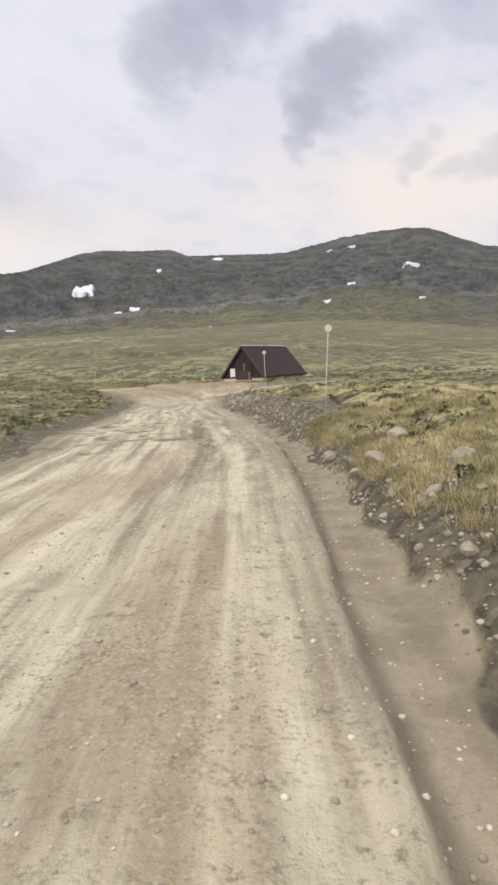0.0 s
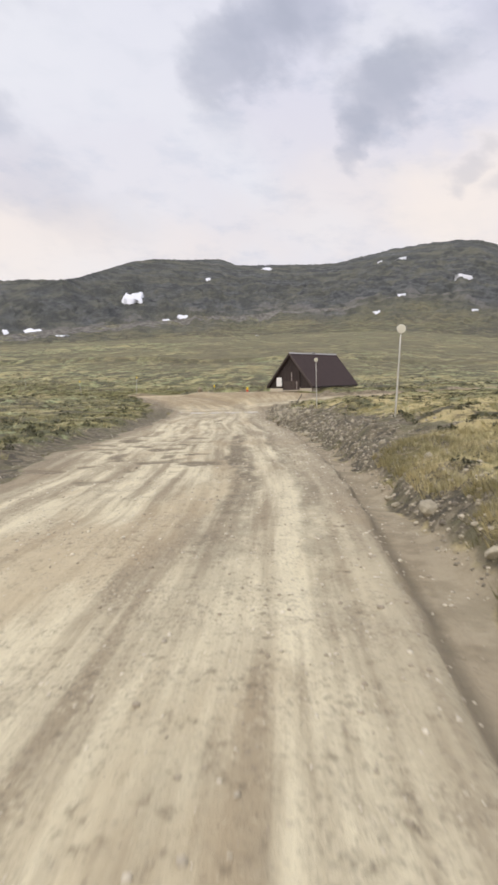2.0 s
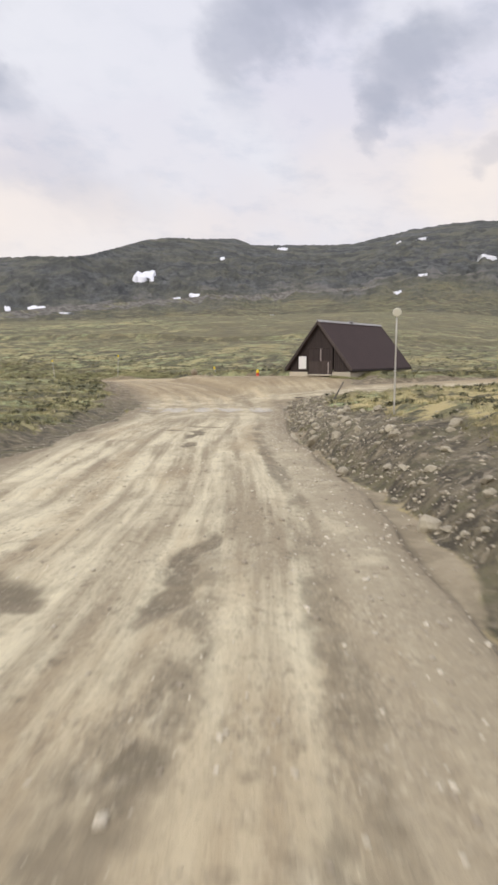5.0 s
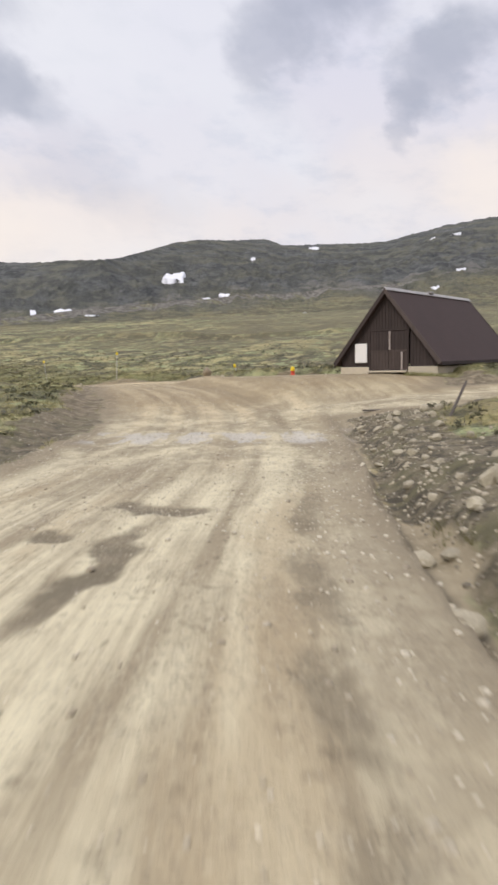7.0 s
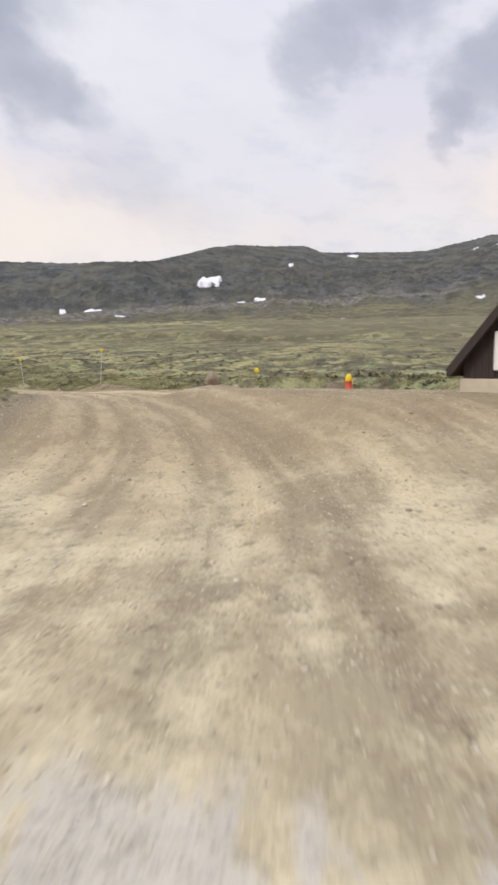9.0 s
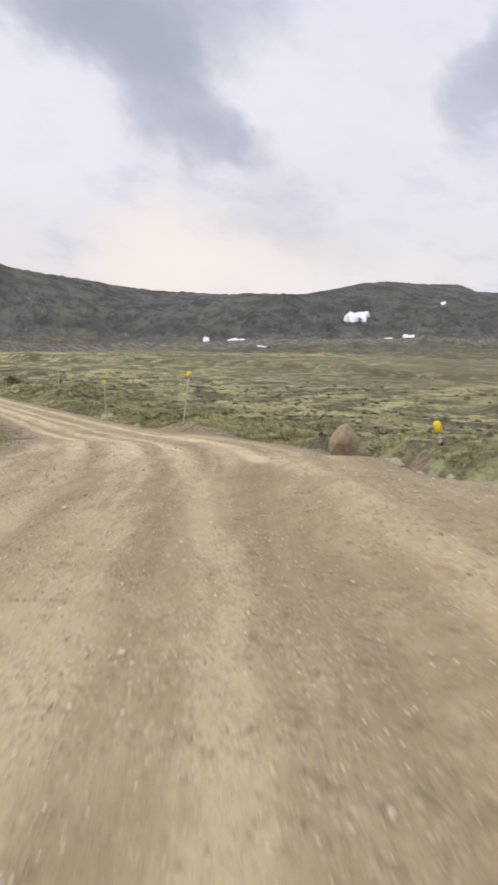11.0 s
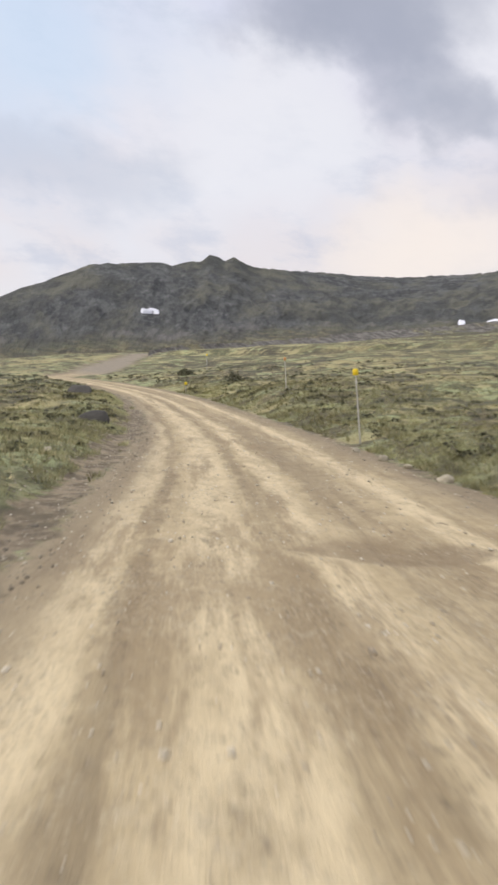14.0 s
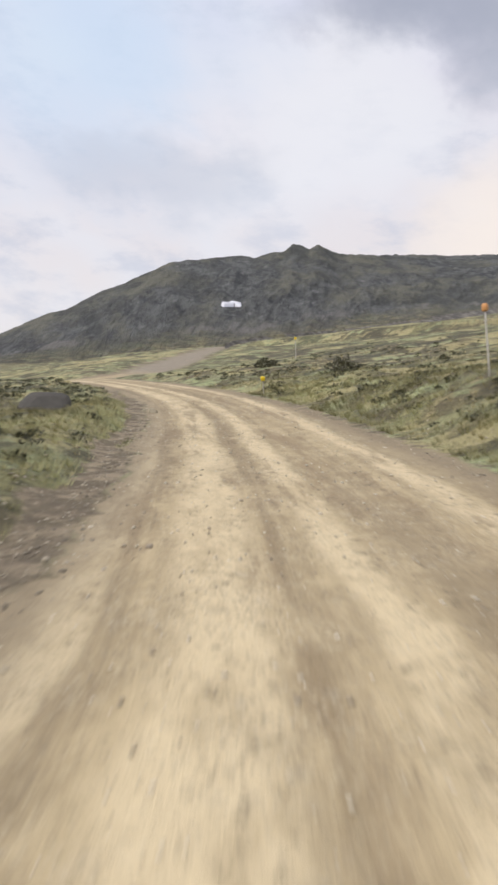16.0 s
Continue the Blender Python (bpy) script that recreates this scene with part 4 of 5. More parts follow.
# ---- the hut ----
def build_hut():
    hut = tagged(empty("hut", pose(-0.716, 78.1, -2.05, 0, 0, -32.0)), "dark brown wooden hut with a steep roof and pale plinth", "hut")
    half, eave, apex, deep = 2.98, 0.74, 4.38, 10.4
    pitch = (apex - eave) / half
    for side, x0, x1 in (("a", -2.72, -1.02), ("b", 1.16, 2.72)):
        part("plinth", box(x0, x1, 0.0, 0.28, -0.6, 0.52, 0.015), PLINTH, hut, "pale concrete plinth")
    part("plinth", box(2.44, 2.72, 0.28, deep - 0.3, -0.6, 0.50, 0.015), PLINTH, hut, "pale concrete plinth")
    part("plinth", box(-2.72, -2.44, 0.28, deep - 0.3, -0.6, 0.50, 0.015), PLINTH, hut, "pale concrete plinth")
    part("plinth", box(-2.44, 2.44, deep - 0.58, deep - 0.3, -0.6, 0.50, 0.015), PLINTH, hut, "pale concrete plinth")
    # upright boards of the gable, cut to the roof's slope
    w = 0.17
    rng = random.Random(4)
    for gy, skip in ((0.06, True), (deep - 0.40, False)):
        x = -2.66
        while x < 2.60:
            x1 = x + w - 0.012
            low = 0.52
            if skip and x1 > -0.96 and x < 1.12:
                low = 2.32
            top = lambda q: apex - 0.12 - abs(q) * pitch
            if min(top(x), top(x1)) > low + 0.02:
                y0 = gy + rng.uniform(0, 0.012)
                line = [(x, low), (x1, low), (x1, top(x1))] + ([(0, top(0))] if x < 0 < x1 else []) + [(x, top(x))]
                part("board", prism(line, y0, y0 + 0.04), WALL, hut)
            x += w
    # two roof slopes and their edges
    for s in (-1, 1):
        line = [(0, apex), (s * half, eave), (s * (half - 0.06), eave - 0.13), (0, apex - 0.20)]
        part("roof_slope", prism(line if s > 0 else line[::-1], -0.22, deep), ROOF, hut, "dark brown roof slope")
        verge = [(0, apex + 0.03), (s * (half + 0.03), eave + 0.01), (s * (half - 0.10), eave - 0.17), (0, apex - 0.24)]
        part("verge_board", prism(verge, -0.262, -0.222), VERGE if s > 0 else WALL, hut, "weathered verge board" if s > 0 else "")
        part("verge_board", prism(verge, deep + 0.002, deep + 0.04), WALL, hut)
        part("fascia", box(s * half - 0.03, s * half + 0.03, -0.2, deep - 0.02, eave - 0.17, eave - 0.02, 0.008), WALL, hut, "dark eaves board")
    part("ridge_cap", prism([(-0.11, apex - 0.09), (0, apex + 0.05), (0.11, apex - 0.09), (0.13, apex - 0.07), (0, apex + 0.085), (-0.13, apex - 0.07)], -0.27, deep + 0.04), CAP, hut, "pale metal ridge cap")
    part("roof_vent", box(-0.14, 0.14, 4.7, 5.2, apex + 0.04, apex + 0.16, 0.03), CAP, hut, "small metal ridge vent")
    # double door of boards, the lower half darker, a pale strip and post
    for name, x0, x1 in (("left", -0.95, 0.07), ("right", 0.09, 1.11)):
        door = part("door", box(x0, x1, 0.045, 0.075, 0.34, 2.30, 0.004), WALL, hut, "dark board door")
        n = 6
        for k in range(n):
            a = x0 + (x1 - x0) * k / n
            part("door_board", box(a + 0.006, a + (x1 - x0) / n - 0.006, 0.022, 0.045, 0.36, 1.27, 0.004), DOORWOOD, door)
            part("door_board", box(a + 0.006, a + (x1 - x0) / n - 0.006, 0.026, 0.045, 1.33, 2.28, 0.004), WALL, door)
        part("rail", box(x0 + 0.01, x1 - 0.01, 0.0, 0.024, 1.26, 1.36, 0.004), DOORWOOD, door, "brown cross rail")
    part("door_post", box(0.11, 0.20, -0.02, 0.018, 1.37, 2.28, 0.006), GREYWOOD, hut, "pale upright board")
    part("door_post", box(0.78, 0.88, -0.03, -0.002, 0.36, 1.26, 0.006), GREYWOOD, hut, "pale upright board")
    for x0, x1 in ((-1.03, -0.96), (1.12, 1.19)):
        part("door_frame", box(x0, x1, 0.0, 0.05, 0.34, 2.40, 0.005), WALL, hut)
    part("door_frame", box(-0.955, 1.115, 0.0, 0.05, 2.31, 2.40, 0.005), WALL, hut)
    part("doorstep", box(-1.05, 1.15, -0.22, 0.02, 0.24, 0.335, 0.01), PLINTH, hut, "pale worn doorstep")
    part("floor", box(-2.44, 2.44, 0.28, deep - 0.58, 0.25, 0.33), WALL, hut)
    sign = part("sign_board", box(-1.84, -1.13, -0.03, 0.03, 0.73, 1.72, 0.028), WHITE)
    sign.matrix_world = pose(-0.716, 78.1, -2.05, 0, 0, -32.0)
    tagged(sign, "blank white board fixed to the hut wall", "sign")


build_hut()


# ---- roadside marks ----
def marker_pole(foot, top, sleeve, label, wide=0.075, tall=0.17, disc=False):
    foot, top = Vector(foot), Vector(top)
    length = (top - foot).length
    turn = Vector((0, 0, 1)).rotation_difference(top - foot).to_matrix().to_4x4()
    pole = tagged(empty("marker_pole", Matrix.Translation(foot) @ turn), label, "marker pole", group="marker poles along the road")
    part("pole", lathe([(0.030, -0.3), (0.028, 0.5), (0.024, length * 0.7), (0.020, length - 0.01)], 8), POLE, pole, smooth_faces=True)
    if disc:
        bm = lathe([(0.02, -0.018), (wide - 0.02, -0.018), (wide, -0.008), (wide, 0.008), (wide - 0.02, 0.018), (0.02, 0.018)], 20)
        bmesh.ops.rotate(bm, verts=bm.verts, matrix=Matrix.Rotation(radians(90), 3, "X"))
        bmesh.ops.translate(bm, verts=bm.verts, vec=(0, -0.05, length - wide * 0.8))
        part("reflector", bm, sleeve, pole, "round pale reflector")
    else:
        part("reflector", lathe([(wide * 0.85, length - tall), (wide, length - tall * 0.9), (wide, length - 0.02), (wide * 0.6, length + 0.02)], 12), sleeve, pole, "bright reflector sleeve", True)
        part("band", lathe([(0.034, length - tall - 0.30), (0.034, length - tall - 0.22)], 10), POLE, pole)
    return pole


def foot_at(x, y, up=0.0):
    return (x, y, ground_z(x, y) + up)


marker_pole(foot_at(3.19, 27.98), (3.38, 27.96, 1.52), LIGHTDISC, "tall grey road pole with a pale round reflector", 0.155, disc=True)
marker_pole(foot_at(1.15, 47.6), (1.10, 47.0, 0.95), LIGHTDISC, "grey road pole with a small pale reflector", 0.13, disc=True)
marker_pole(foot_at(-24.95, 106.82), (-24.81, 106.86, 0.05), YELLOW, "thin grey road pole with a yellow top", 0.105, 0.22)
marker_pole(foot_at(-37.27, 117.79), (-37.5, 117.62, -0.52), YELLOW, "thin grey road pole with a yellow top", 0.105, 0.22)
marker_pole(foot_at(-53.0, 131.8), (-53.15, 131.75, 0.52), ORANGE, "thin grey road pole with a faded orange top", 0.09, 0.2)
marker_pole(foot_at(-11.1, 95.2), (-11.28, 95.1, -1.30), YELLOW, "short leaning stake with a yellow top in the ditch", 0.10, 0.26)
marker_pole(foot_at(-70.2, 137.6), (-70.0, 137.4, -1.45), YELLOW, "short stake with a yellow top beside the bend", 0.12, 0.2)
marker_pole(foot_at(-92, 160), (-92, 160, ground_z(-92, 160) + 2.2), YELLOW, "distant road pole with a yellow top", 0.11, 0.22)


def build_barrel():
    x, y = -6.32, 89.65
    thing = tagged(empty("marker_barrel", pose(x, y, ground_z(x, y) - 0.02) @ Matrix.Diagonal((0.7, 0.7, 0.86, 1.0))), "red plastic marker barrel with a yellow top", "barrel")
    part("body", lathe([(0.24, 0.0), (0.25, 0.05), (0.21, 0.08), (0.19, 0.36), (0.20, 0.40)], 18), RED, thing, "red plastic body", True)
    part("top", lathe([(0.20, 0.402), (0.21, 0.45), (0.20, 0.62), (0.15, 0.72), (0.06, 0.77)], 18), YELLOW, thing, "rounded yellow top", True)
    part("rim", lathe([(0.215, 0.385), (0.222, 0.395), (0.215, 0.405)], 18), RED, thing)


build_barrel()


def build_plank():
    x, y = -2.0, 66.0
    ob = part("plank", box(-0.3, 0.3, -0.06, 0.06, 0.0, 0.045, 0.006), OLDPOST)
    ob.matrix_world = pose(x, y, ground_z(x, y) + 0.005, 0, 0, 4)
    tagged(ob, "short dark plank lying on the gravel", "plank")


def build_post():
    foot, top = Vector((-0.15, 61.74, -2.60)), Vector((0.37, 62.5, -1.74))
    turn = (top - foot).to_track_quat("Z", "Y").to_matrix().to_4x4()
    ob = part("leaning_post", lathe([(0.042, -0.3), (0.040, 0.4), (0.036, 0.9), (0.032, (top - foot).length - 0.02), (0.022, (top - foot).length)], 9), OLDPOST)
    ob.matrix_world = Matrix.Translation(foot) @ turn
    tagged(ob, "old dark wooden post leaning on the bank", "post")


build_post()
build_plank()


# ---- stones ----
def stone_mesh(seed, detail=2, flat=0.7, hard=0.9):
    rng = random.Random(seed)
    bm = bmesh.new()
    bmesh.ops.create_icosphere(bm, subdivisions=detail, radius=0.5)
    shift = Vector((rng.random() * 50, rng.random() * 50, rng.random() * 50))
    cuts = [(Vector((rng.uniform(-1, 1), rng.uniform(-1, 1), rng.uniform(-1, 1))).normalized(), rng.uniform(0.26, 0.42)) for _ in range(7)]
    for v in bm.verts:
        for nrm, lim in cuts:
            over = v.co.dot(nrm) - lim
            if over > 0:
                v.co -= nrm * over * hard
        v.co *= 1 + 0.14 * noise.noise(v.co * 3 + shift)
        v.co.z *= flat
    me = bpy.data.meshes.new("rock")
    bm.to_mesh(me)
    bm.free()
    me.materials.append(STONE)
    return me


STONES = [stone_mesh(70 + k, 2, 0.6 + 0.06 * k) for k in range(7)]


def rock(x, y, size, k, label="pale angular stone on the road bank", sink=0.22, group="stones on the road bank"):
    ob = new("rock", STONES[k % len(STONES)])
    rng = random.Random(int(x * 91 + y * 37 + k))
    ob.matrix_world = pose(x, y, ground_z(x, y) + size * sink * 0.5, rng.uniform(-25, 25), rng.uniform(-25, 25), rng.uniform(0, 360)) @ Matrix.Diagonal((size, size * rng.uniform(0.65, 1.0), size * rng.uniform(0.7, 1.0), 1))
    return tagged(ob, label, "stone", group=group)


for i, (x, y, size) in enumerate([(2.27, 12.0, 0.5), (1.92, 12.18, 0.28), (2.35, 8.45, 0.30), (1.82, 15.2, 0.42), (2.9, 13.2, 0.55), (3.3, 10.2, 0.45), (2.0, 9.4, 0.2), (-2.0, 49.4, 0.5), (-2.1, 51.5, 0.42),
                                  (-1.85, 55.2, 0.26), (-1.3, 48.4, 0.62), (-1.2, 50.6, 0.36), (-1.0, 53.0, 0.5), (0.3, 36.6, 0.42), (0.6, 33.2, 0.40), (-36.0, 115.7, 0.34), (-34.0, 114.2, 0.42), (-32.6, 113.2, 0.30),
                                  (-30.7, 111.6, 0.45), (-9.4, 94.2, 0.35), (-7.8, 93.4, 0.4), (-46.4, 112.2, 0.3), (-38.6, 106.0, 0.28), (-66.0, 128.2, 0.5)]):
    rock(x, y, size, i)
rng = random.Random(11)
for k in range(70):
    y = rng.uniform(42, 63)
    rock(float(np.interp(y, [42, 50, 58, 66], [-0.8, -1.8, -2.3, -2.7])) + 0.1 + abs(rng.gauss(0.8, 0.9)), y, rng.choice((0.14, 0.18, 0.22, 0.26, 0.3, 0.4)), k)
made = 0
while made < 190:
    y = rng.uniform(1, 66)
    x0 = float(np.interp(y, [0, 18, 28, 38, 50, 58, 66], [1.7, 1.5, 0.9, 0.2, -1.6, -2.1, -2.7]))
    x = x0 + abs(rng.gauss(0.9, 0.8))
    rock(x, y, rng.choice((0.09, 0.11, 0.14, 0.16, 0.2, 0.26)), made)
    made += 1
ex, ey = np.random.RandomState(3).uniform(-14.5, -5.5, 900), np.random.RandomState(4).uniform(88.5, 97.5, 900)
ed = land(ex, ey)[5]
rim = np.nonzero(np.abs(ed - 0.15) < 0.35)[0][:44]
for k, i in enumerate(rim):
    rock(float(ex[i]), float(ey[i]), (0.12, 0.16, 0.2, 0.28, 0.15)[k % 5], k, "pale angular stone at the rim of the gravel", 0.3, "stones at the rim of the gravel")
block = new("boulder", stone_mesh(74, 3, 1.0, 0.6))
block.data.materials[0] = GREYROCK
block.matrix_world = pose(-12.75, 91.75, ground_z(-12.75, 91.75) + 0.27, 14, -16, 65) @ Matrix.Diagonal((0.74, 0.62, 0.84, 1))
tagged(block, "grey-brown rounded boulder at the edge of the gravel", "boulder")


def scatter(name, spots, build, mat, label, category):
    """Many small pieces in one mesh, turned and sized anew from forty patterns; spots: x, y, z, size."""
    spots = np.array(spots)
    made = [build(seed) for seed in range(40)]
    shapes, faces = np.array([m[0] for m in made]), np.array(made[0][1])
    r = np.random.RandomState(len(spots))
    turn = r.uniform(0, math.tau, len(spots))
    pts = shapes[r.randint(0, 40, len(spots))] * spots[:, 3, None, None]
    c, sn = np.cos(turn)[:, None], np.sin(turn)[:, None]
    pts = np.stack([pts[..., 0] * c - pts[..., 1] * sn, pts[..., 0] * sn + pts[..., 1] * c, pts[..., 2]], -1) + spots[:, None, :3]
    corners = (faces[None] + np.arange(len(spots))[:, None, None] * pts.shape[1]).ravel()
    me = bpy.data.meshes.new(name)
    me.vertices.add(pts.size // 3)
    me.vertices.foreach_set("co", pts.astype(np.float32).ravel())
    me.loops.add(len(corners))
    me.loops.foreach_set("vertex_index", corners.astype(np.int32))
    me.polygons.add(len(corners) // 3)
    me.polygons.foreach_set("loop_start", np.arange(0, len(corners), 3, dtype=np.int32))
    me.materials.append(mat)
    me.update(calc_edges=True)
    return tagged(new(name, me), label, category, kind="stuff")


def pebble(seed):
    r = np.random.RandomState(seed)
    bm = bmesh.new()
    bmesh.ops.create_icosphere(bm, subdivisions=1, radius=1.0)
    pts = np.array([v.co[:] for v in bm.verts]) * r.uniform(0.72, 1.15, (12, 1)) * np.array([1.0, r.uniform(0.6, 1.0), r.uniform(0.4, 0.65)])
    faces = [[v.index for v in f.verts] for f in bm.faces]
    bm.free()
    return pts, faces


rs = np.random.RandomState(5)
main = WAYS[0]
px, py = [], []
for a, b in zip(main, main[1:]):
    if -8 < a[1] < 136 and a[0] > -70:
        n = int(math.hypot(b[0] - a[0], b[1] - a[1]) * 150)
        q, lat = rs.uniform(0, 1, n), rs.uniform(-1.42, 1.42, n) * a[3]
        ex, ey = (b[0] - a[0]), (b[1] - a[1])
        ln = math.hypot(ex, ey)
        px.append(a[0] + q * ex + lat * ey / ln)
        py.append(a[1] + q * ey - lat * ex / ln)
px, py = np.concatenate(px), np.concatenate(py)
pz = land(px, py)[0]
sizes = 0.007 + 0.075 * rs.beta(1.0, 7.5, len(px))
scatter("pebbles", list(zip(px, py, pz + sizes * 0.2, sizes)), pebble, PEBBLE, "small pale pebbles strewn over the road", "gravel")
gx, gy = rs.uniform(-24, 0, 80000), rs.uniform(52, 100, 80000)
gz, gg, _, _, _, _ = land(gx, gy)
keep = gg > 0.3
scatter("gravel_chips", np.stack([gx, gy, gz + 0.003, 0.007 + 0.024 * rs.beta(1.0, 5.0, 80000)], 1)[keep], pebble, PEBBLE, "coarse gravel chips strewn before the hut", "gravel")
# coarser stones on the loose shoulder above the ditch
hy = rs.uniform(2, 64, 1500)
hx = np.interp(hy, [0, 18, 28, 38, 50, 58, 66], [0.3, 0.2, -0.5, -1.1, -3.0, -3.4, -4.0]) + rs.normal(0.3, 0.55, 1500)
hz, _, _, _, _, hd = land(hx, hy)
inner = hd < 0.2
hs = (0.016 + 0.07 * rs.beta(1.0, 5.0, 1500)) * np.interp(hy, [10, 24], [0.7, 1.0])
scatter("loose_stones", np.stack([hx, hy, hz + hs * 0.12, hs], 1)[inner], pebble, PEBBLE, "loose pale stones on the road shoulder", "stones")
# rubble on the cut bank
bx = rs.uniform(-4, 6, 42000)
by = rs.uniform(-2, 68, 42000)
bz, _, bs, bu, _, bd = land(bx, by)
keep = (bd > 0.1) & (bu > 0) & (rs.uniform(0, 1, 42000) < np.exp(-np.maximum(bd - 0.6, 0) / 0.9))
scatter("rubble", list(zip(bx[keep], by[keep], bz[keep], 0.018 + 0.10 * rs.beta(1.1, 5, keep.sum()))), pebble, RUBBLE, "grey-brown rubble on the cut bank", "rubble")

# stones on the bare verges past the hut
vx, vy = rs.uniform(-64, -12, 60000), rs.uniform(84, 134, 60000)
vz, _, vs, vu, _, vd = land(vx, vy)
keep = (vd > -1.0) & (vd < 1.6) & (rs.uniform(0, 1, 60000) < np.where(vu < 0, 1.0, 0.45) * smooth(vd, -1.0, -0.1))
scatter("verge_stones", np.stack([vx, vy, vz, 0.014 + 0.07 * rs.beta(1.0, 5.0, 60000)], 1)[keep], pebble, RUBBLE, "small brown stones on the bare road verge", "stones")

# ---- plants ----
def tuft(seed):
    r = np.random.RandomState(seed)
    size = 1.0
    n = 13
    a = r.uniform(0, 6.28, n)
    rad = r.uniform(0.0, 0.45, n) * size
    lean = r.uniform(0.2, 0.9, n) * size
    wide = r.uniform(0.025, 0.06, n) * size
    tall = r.uniform(0.45, 1.0, n) * size
    cx, cy = rad * np.cos(a), rad * np.sin(a)
    pts = np.zeros((n, 3, 3))
    pts[:, 0] = np.stack([cx - wide * np.sin(a + 0.7), cy + wide * np.cos(a + 0.7), np.full(n, -0.22)], 1)
    pts[:, 1] = np.stack([cx + wide * np.sin(a + 0.7), cy - wide * np.cos(a + 0.7), np.full(n, -0.22)], 1)
    pts[:, 2] = np.stack([cx + lean * np.cos(a), cy + lean * np.sin(a), tall], 1)
    return pts.reshape(-1, 3), [(3 * k, 3 * k + 1, 3 * k + 2) for k in range(n)]


def bush(seed):
    r = np.random.RandomState(seed)
    size = 1.0
    n = 34
    dirs = r.normal(size=(n, 3))
    dirs /= np.linalg.norm(dirs, axis=1)[:, None]
    dirs[:, 2] = np.abs(dirs[:, 2])
    c = dirs * (size * r.uniform(0.55, 1.0, (n, 1))) * np.array([1, 1, 0.6])
    pts = c[:, None] + r.normal(size=(n, 3, 3)) * size * 0.17
    return pts.reshape(-1, 3), [(3 * k, 3 * k + 1, 3 * k + 2) for k in range(n)]


def spots(n, area, near, far, size, seed, reach, bare=0.65):
    """Places on the open moor beside the road, thinning out away from it."""
    r = np.random.RandomState(seed)
    x, y = r.uniform(area[0], area[1], n), r.uniform(area[2], area[3], n)
    z, g, so, u, s, d = land(x, y)
    patch = fractal(x / 3.1, y / 3.1, 3, seed)
    keep = (d > near) & (d < far) & (r.uniform(0, 1, n) < np.exp(-d / reach)) & (patch > 0.40) & (so < bare)
    hutx, huty = (x + 0.716) * 0.848 - (y - 78.1) * 0.53, (x + 0.716) * 0.53 + (y - 78.1) * 0.848
    keep &= ~((np.abs(hutx) < 3.2) & (huty > -0.6) & (huty < 11))
    size = size * r.uniform(0.6, 1.35, n)
    return np.stack([x, y, z, size], 1)[keep]


scatter("moor_grass", spots(190000, (-80, 22, -2, 148), 0.2, 40, 0.17, 2, 9.0), tuft, GRASS, "olive and straw-coloured moor grass", "grass")
scatter("pale_grass", spots(60000, (-90, 24, 2, 160), 0.6, 40, 0.15, 31, 11.0), tuft, STRAW, "pale dry grass clumps on the moor", "grass")
scatter("verge_grass", spots(70000, (-72, -16, 92, 140), 0.2, 14, 0.2, 9, 4.5), tuft, LUSH, "lush olive grass beside the bend", "grass")
scatter("bank_grass", spots(30000, (0, 12, -2, 22), 0.45, 9, 0.17, 14, 4.0, 1.1), tuft, STRAW, "straw-coloured grass on the road bank", "grass")
scatter("dwarf_shrubs", spots(26000, (-95, 30, 2, 165), 1.2, 60, 0.23, 6, 16.0), bush, SHRUB, "low dark heather and dwarf shrubs", "heather")


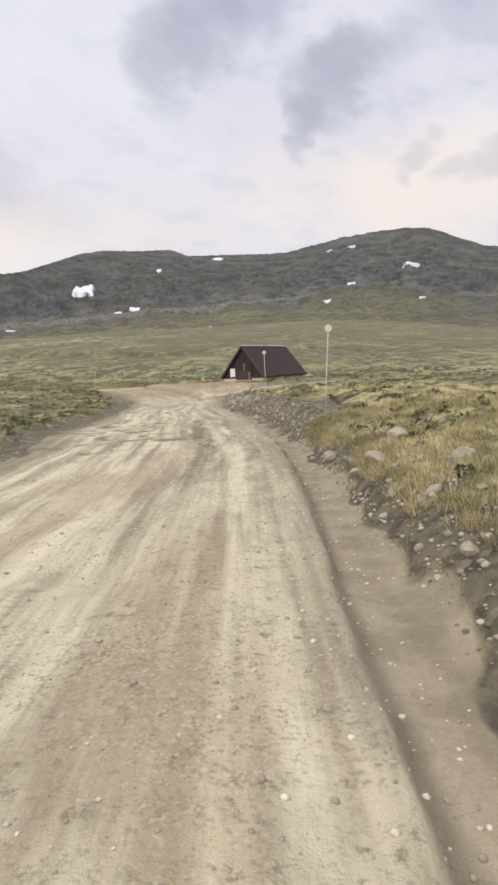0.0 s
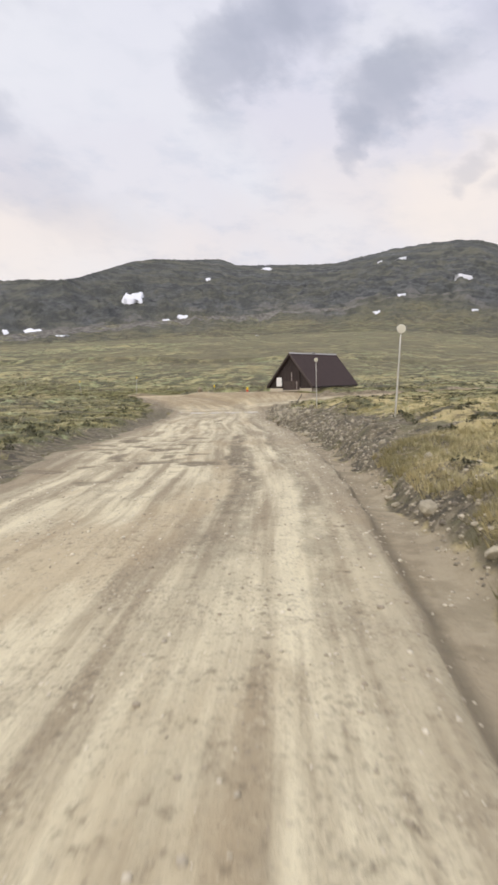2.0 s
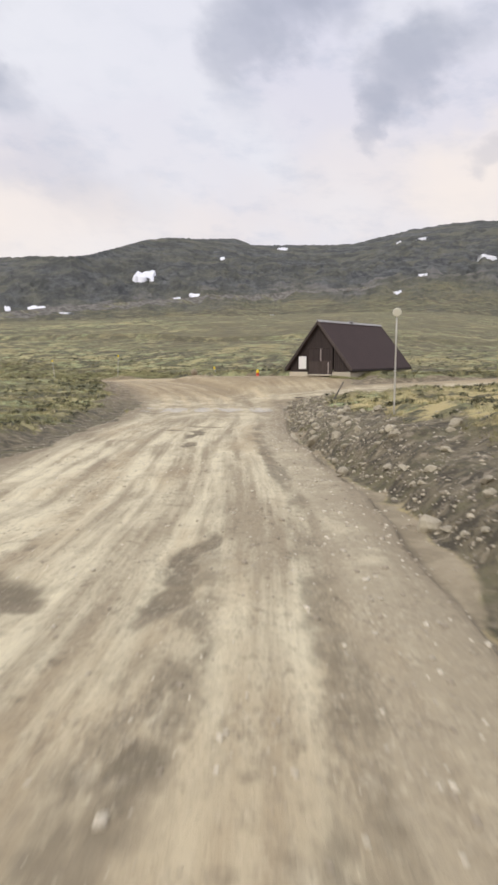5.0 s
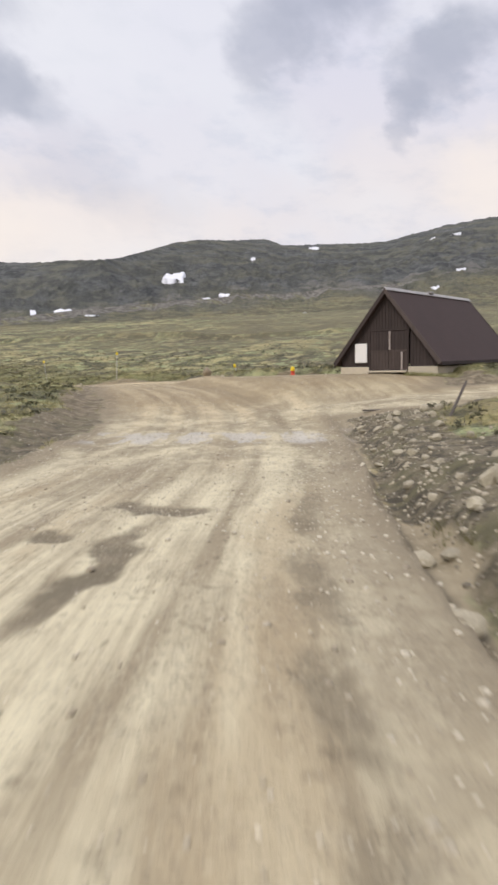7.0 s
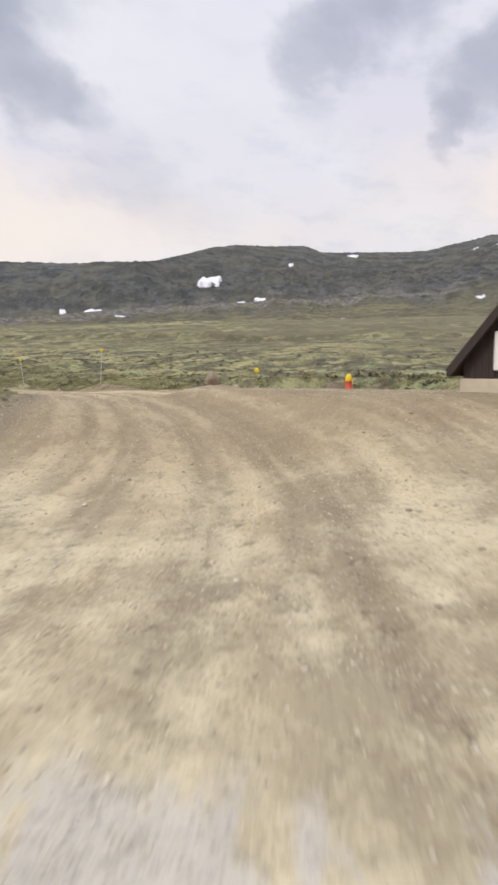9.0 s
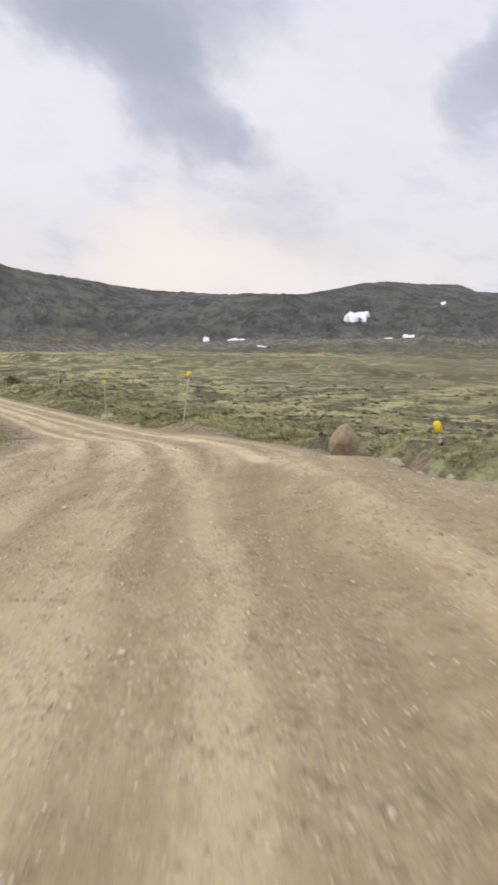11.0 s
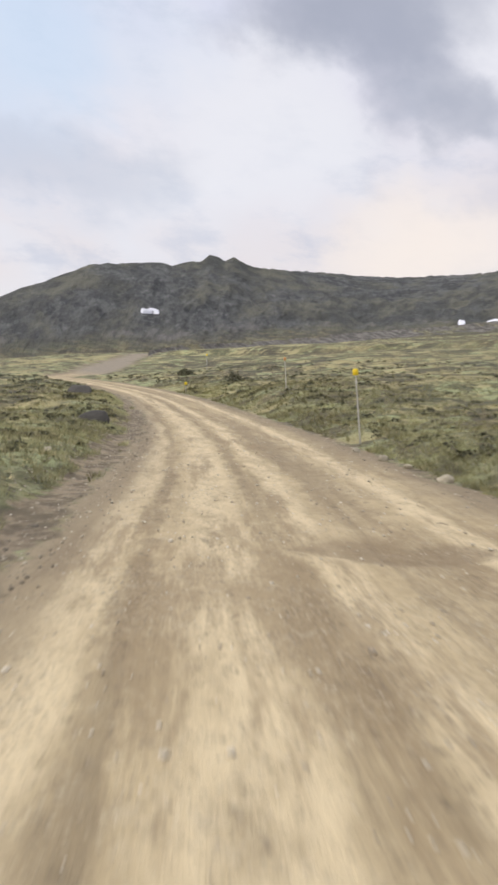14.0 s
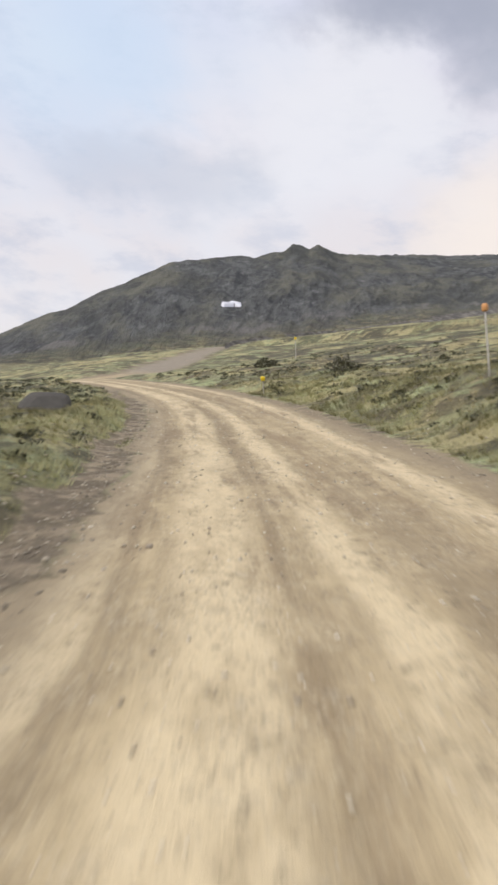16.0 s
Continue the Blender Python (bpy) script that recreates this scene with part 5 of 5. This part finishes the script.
# green fringe along the foot of the hut
fr = np.random.RandomState(21)
fa, fb = np.concatenate([fr.uniform(2.78, 3.7, 520), fr.uniform(1.25, 2.8, 130)]), np.concatenate([fr.uniform(-0.5, 10.0, 520), fr.uniform(-0.6, -0.05, 130)])
ca, sa = math.cos(radians(-32.0)), math.sin(radians(-32.0))
fx, fy = -0.716 + fa * ca - fb * sa, 78.1 + fa * sa + fb * ca
scatter("plinth_grass", np.stack([fx, fy, sheet_z(fx, fy), fr.uniform(0.14, 0.26, 650)], 1), tuft, LUSH, "green grass fringe along the hut's plinth", "grass")


def dark_bush(x, y, wide, tall, seed):
    r = np.random.RandomState(seed)
    n = 520
    dirs = r.normal(size=(n, 3))
    dirs /= np.linalg.norm(dirs, axis=1)[:, None]
    dirs[:, 2] = np.abs(dirs[:, 2])
    lump = 0.75 + 0.5 * value_noise(dirs[:, 0] * 2.2 + 9, dirs[:, 1] * 2.2 + 4, seed)
    c = dirs * (r.uniform(0.6, 1.0, n) * lump)[:, None] * np.array([wide / 2, wide / 2.4, tall])
    tri = c[:, None] + r.normal(size=(n, 3, 3)) * 0.075 * max(1.0, wide / 2.5)
    thing = tagged(empty("dark_shrub", pose(x, y, ground_z(x, y) - 0.05)), "dark low willow shrub on the moor", "shrub", group="dark shrubs beside the road")
    crown = mesh_object("crown", tri.reshape(-1, 3).tolist(), [(3 * k, 3 * k + 1, 3 * k + 2) for k in range(n)], [SHRUB], thing, False)
    for k in range(4):
        a = k * 1.6 + seed
        bm = lathe([(0.03, -0.1), (0.02, tall * 0.4), (0.008, tall * 0.75)], 6)
        bmesh.ops.rotate(bm, verts=bm.verts, matrix=Matrix.Rotation(0.6, 3, Vector((math.cos(a), math.sin(a), 0))))
        part("stem", bm, OLDPOST, thing)


for i, (x, y, w, h) in enumerate([(-70.7, 144.4, 2.5, 1.0), (-60.0, 119.5, 1.6, 0.5), (-83.5, 149.0, 2.0, 0.8)]):
    dark_bush(x, y, w, h, i + 1)



for i, (x, y, size) in enumerate([(-48.6, 113.8, 1.5), (-65.5, 123.4, 2.2)]):
    lump = new("boulder", stone_mesh(523 + 7 * i, 3, 0.8, 0.45))
    lump.data.materials[0] = BOULDER
    lump.matrix_world = pose(x, y, ground_z(x, y) - 0.02 * size, 6, -9, 35 + 50 * i) @ Matrix.Diagonal((size, size * 0.85, size * (0.95 - 0.2 * i), 1))
    tagged(lump, "large dark boulder half sunk in the moor", "boulder")
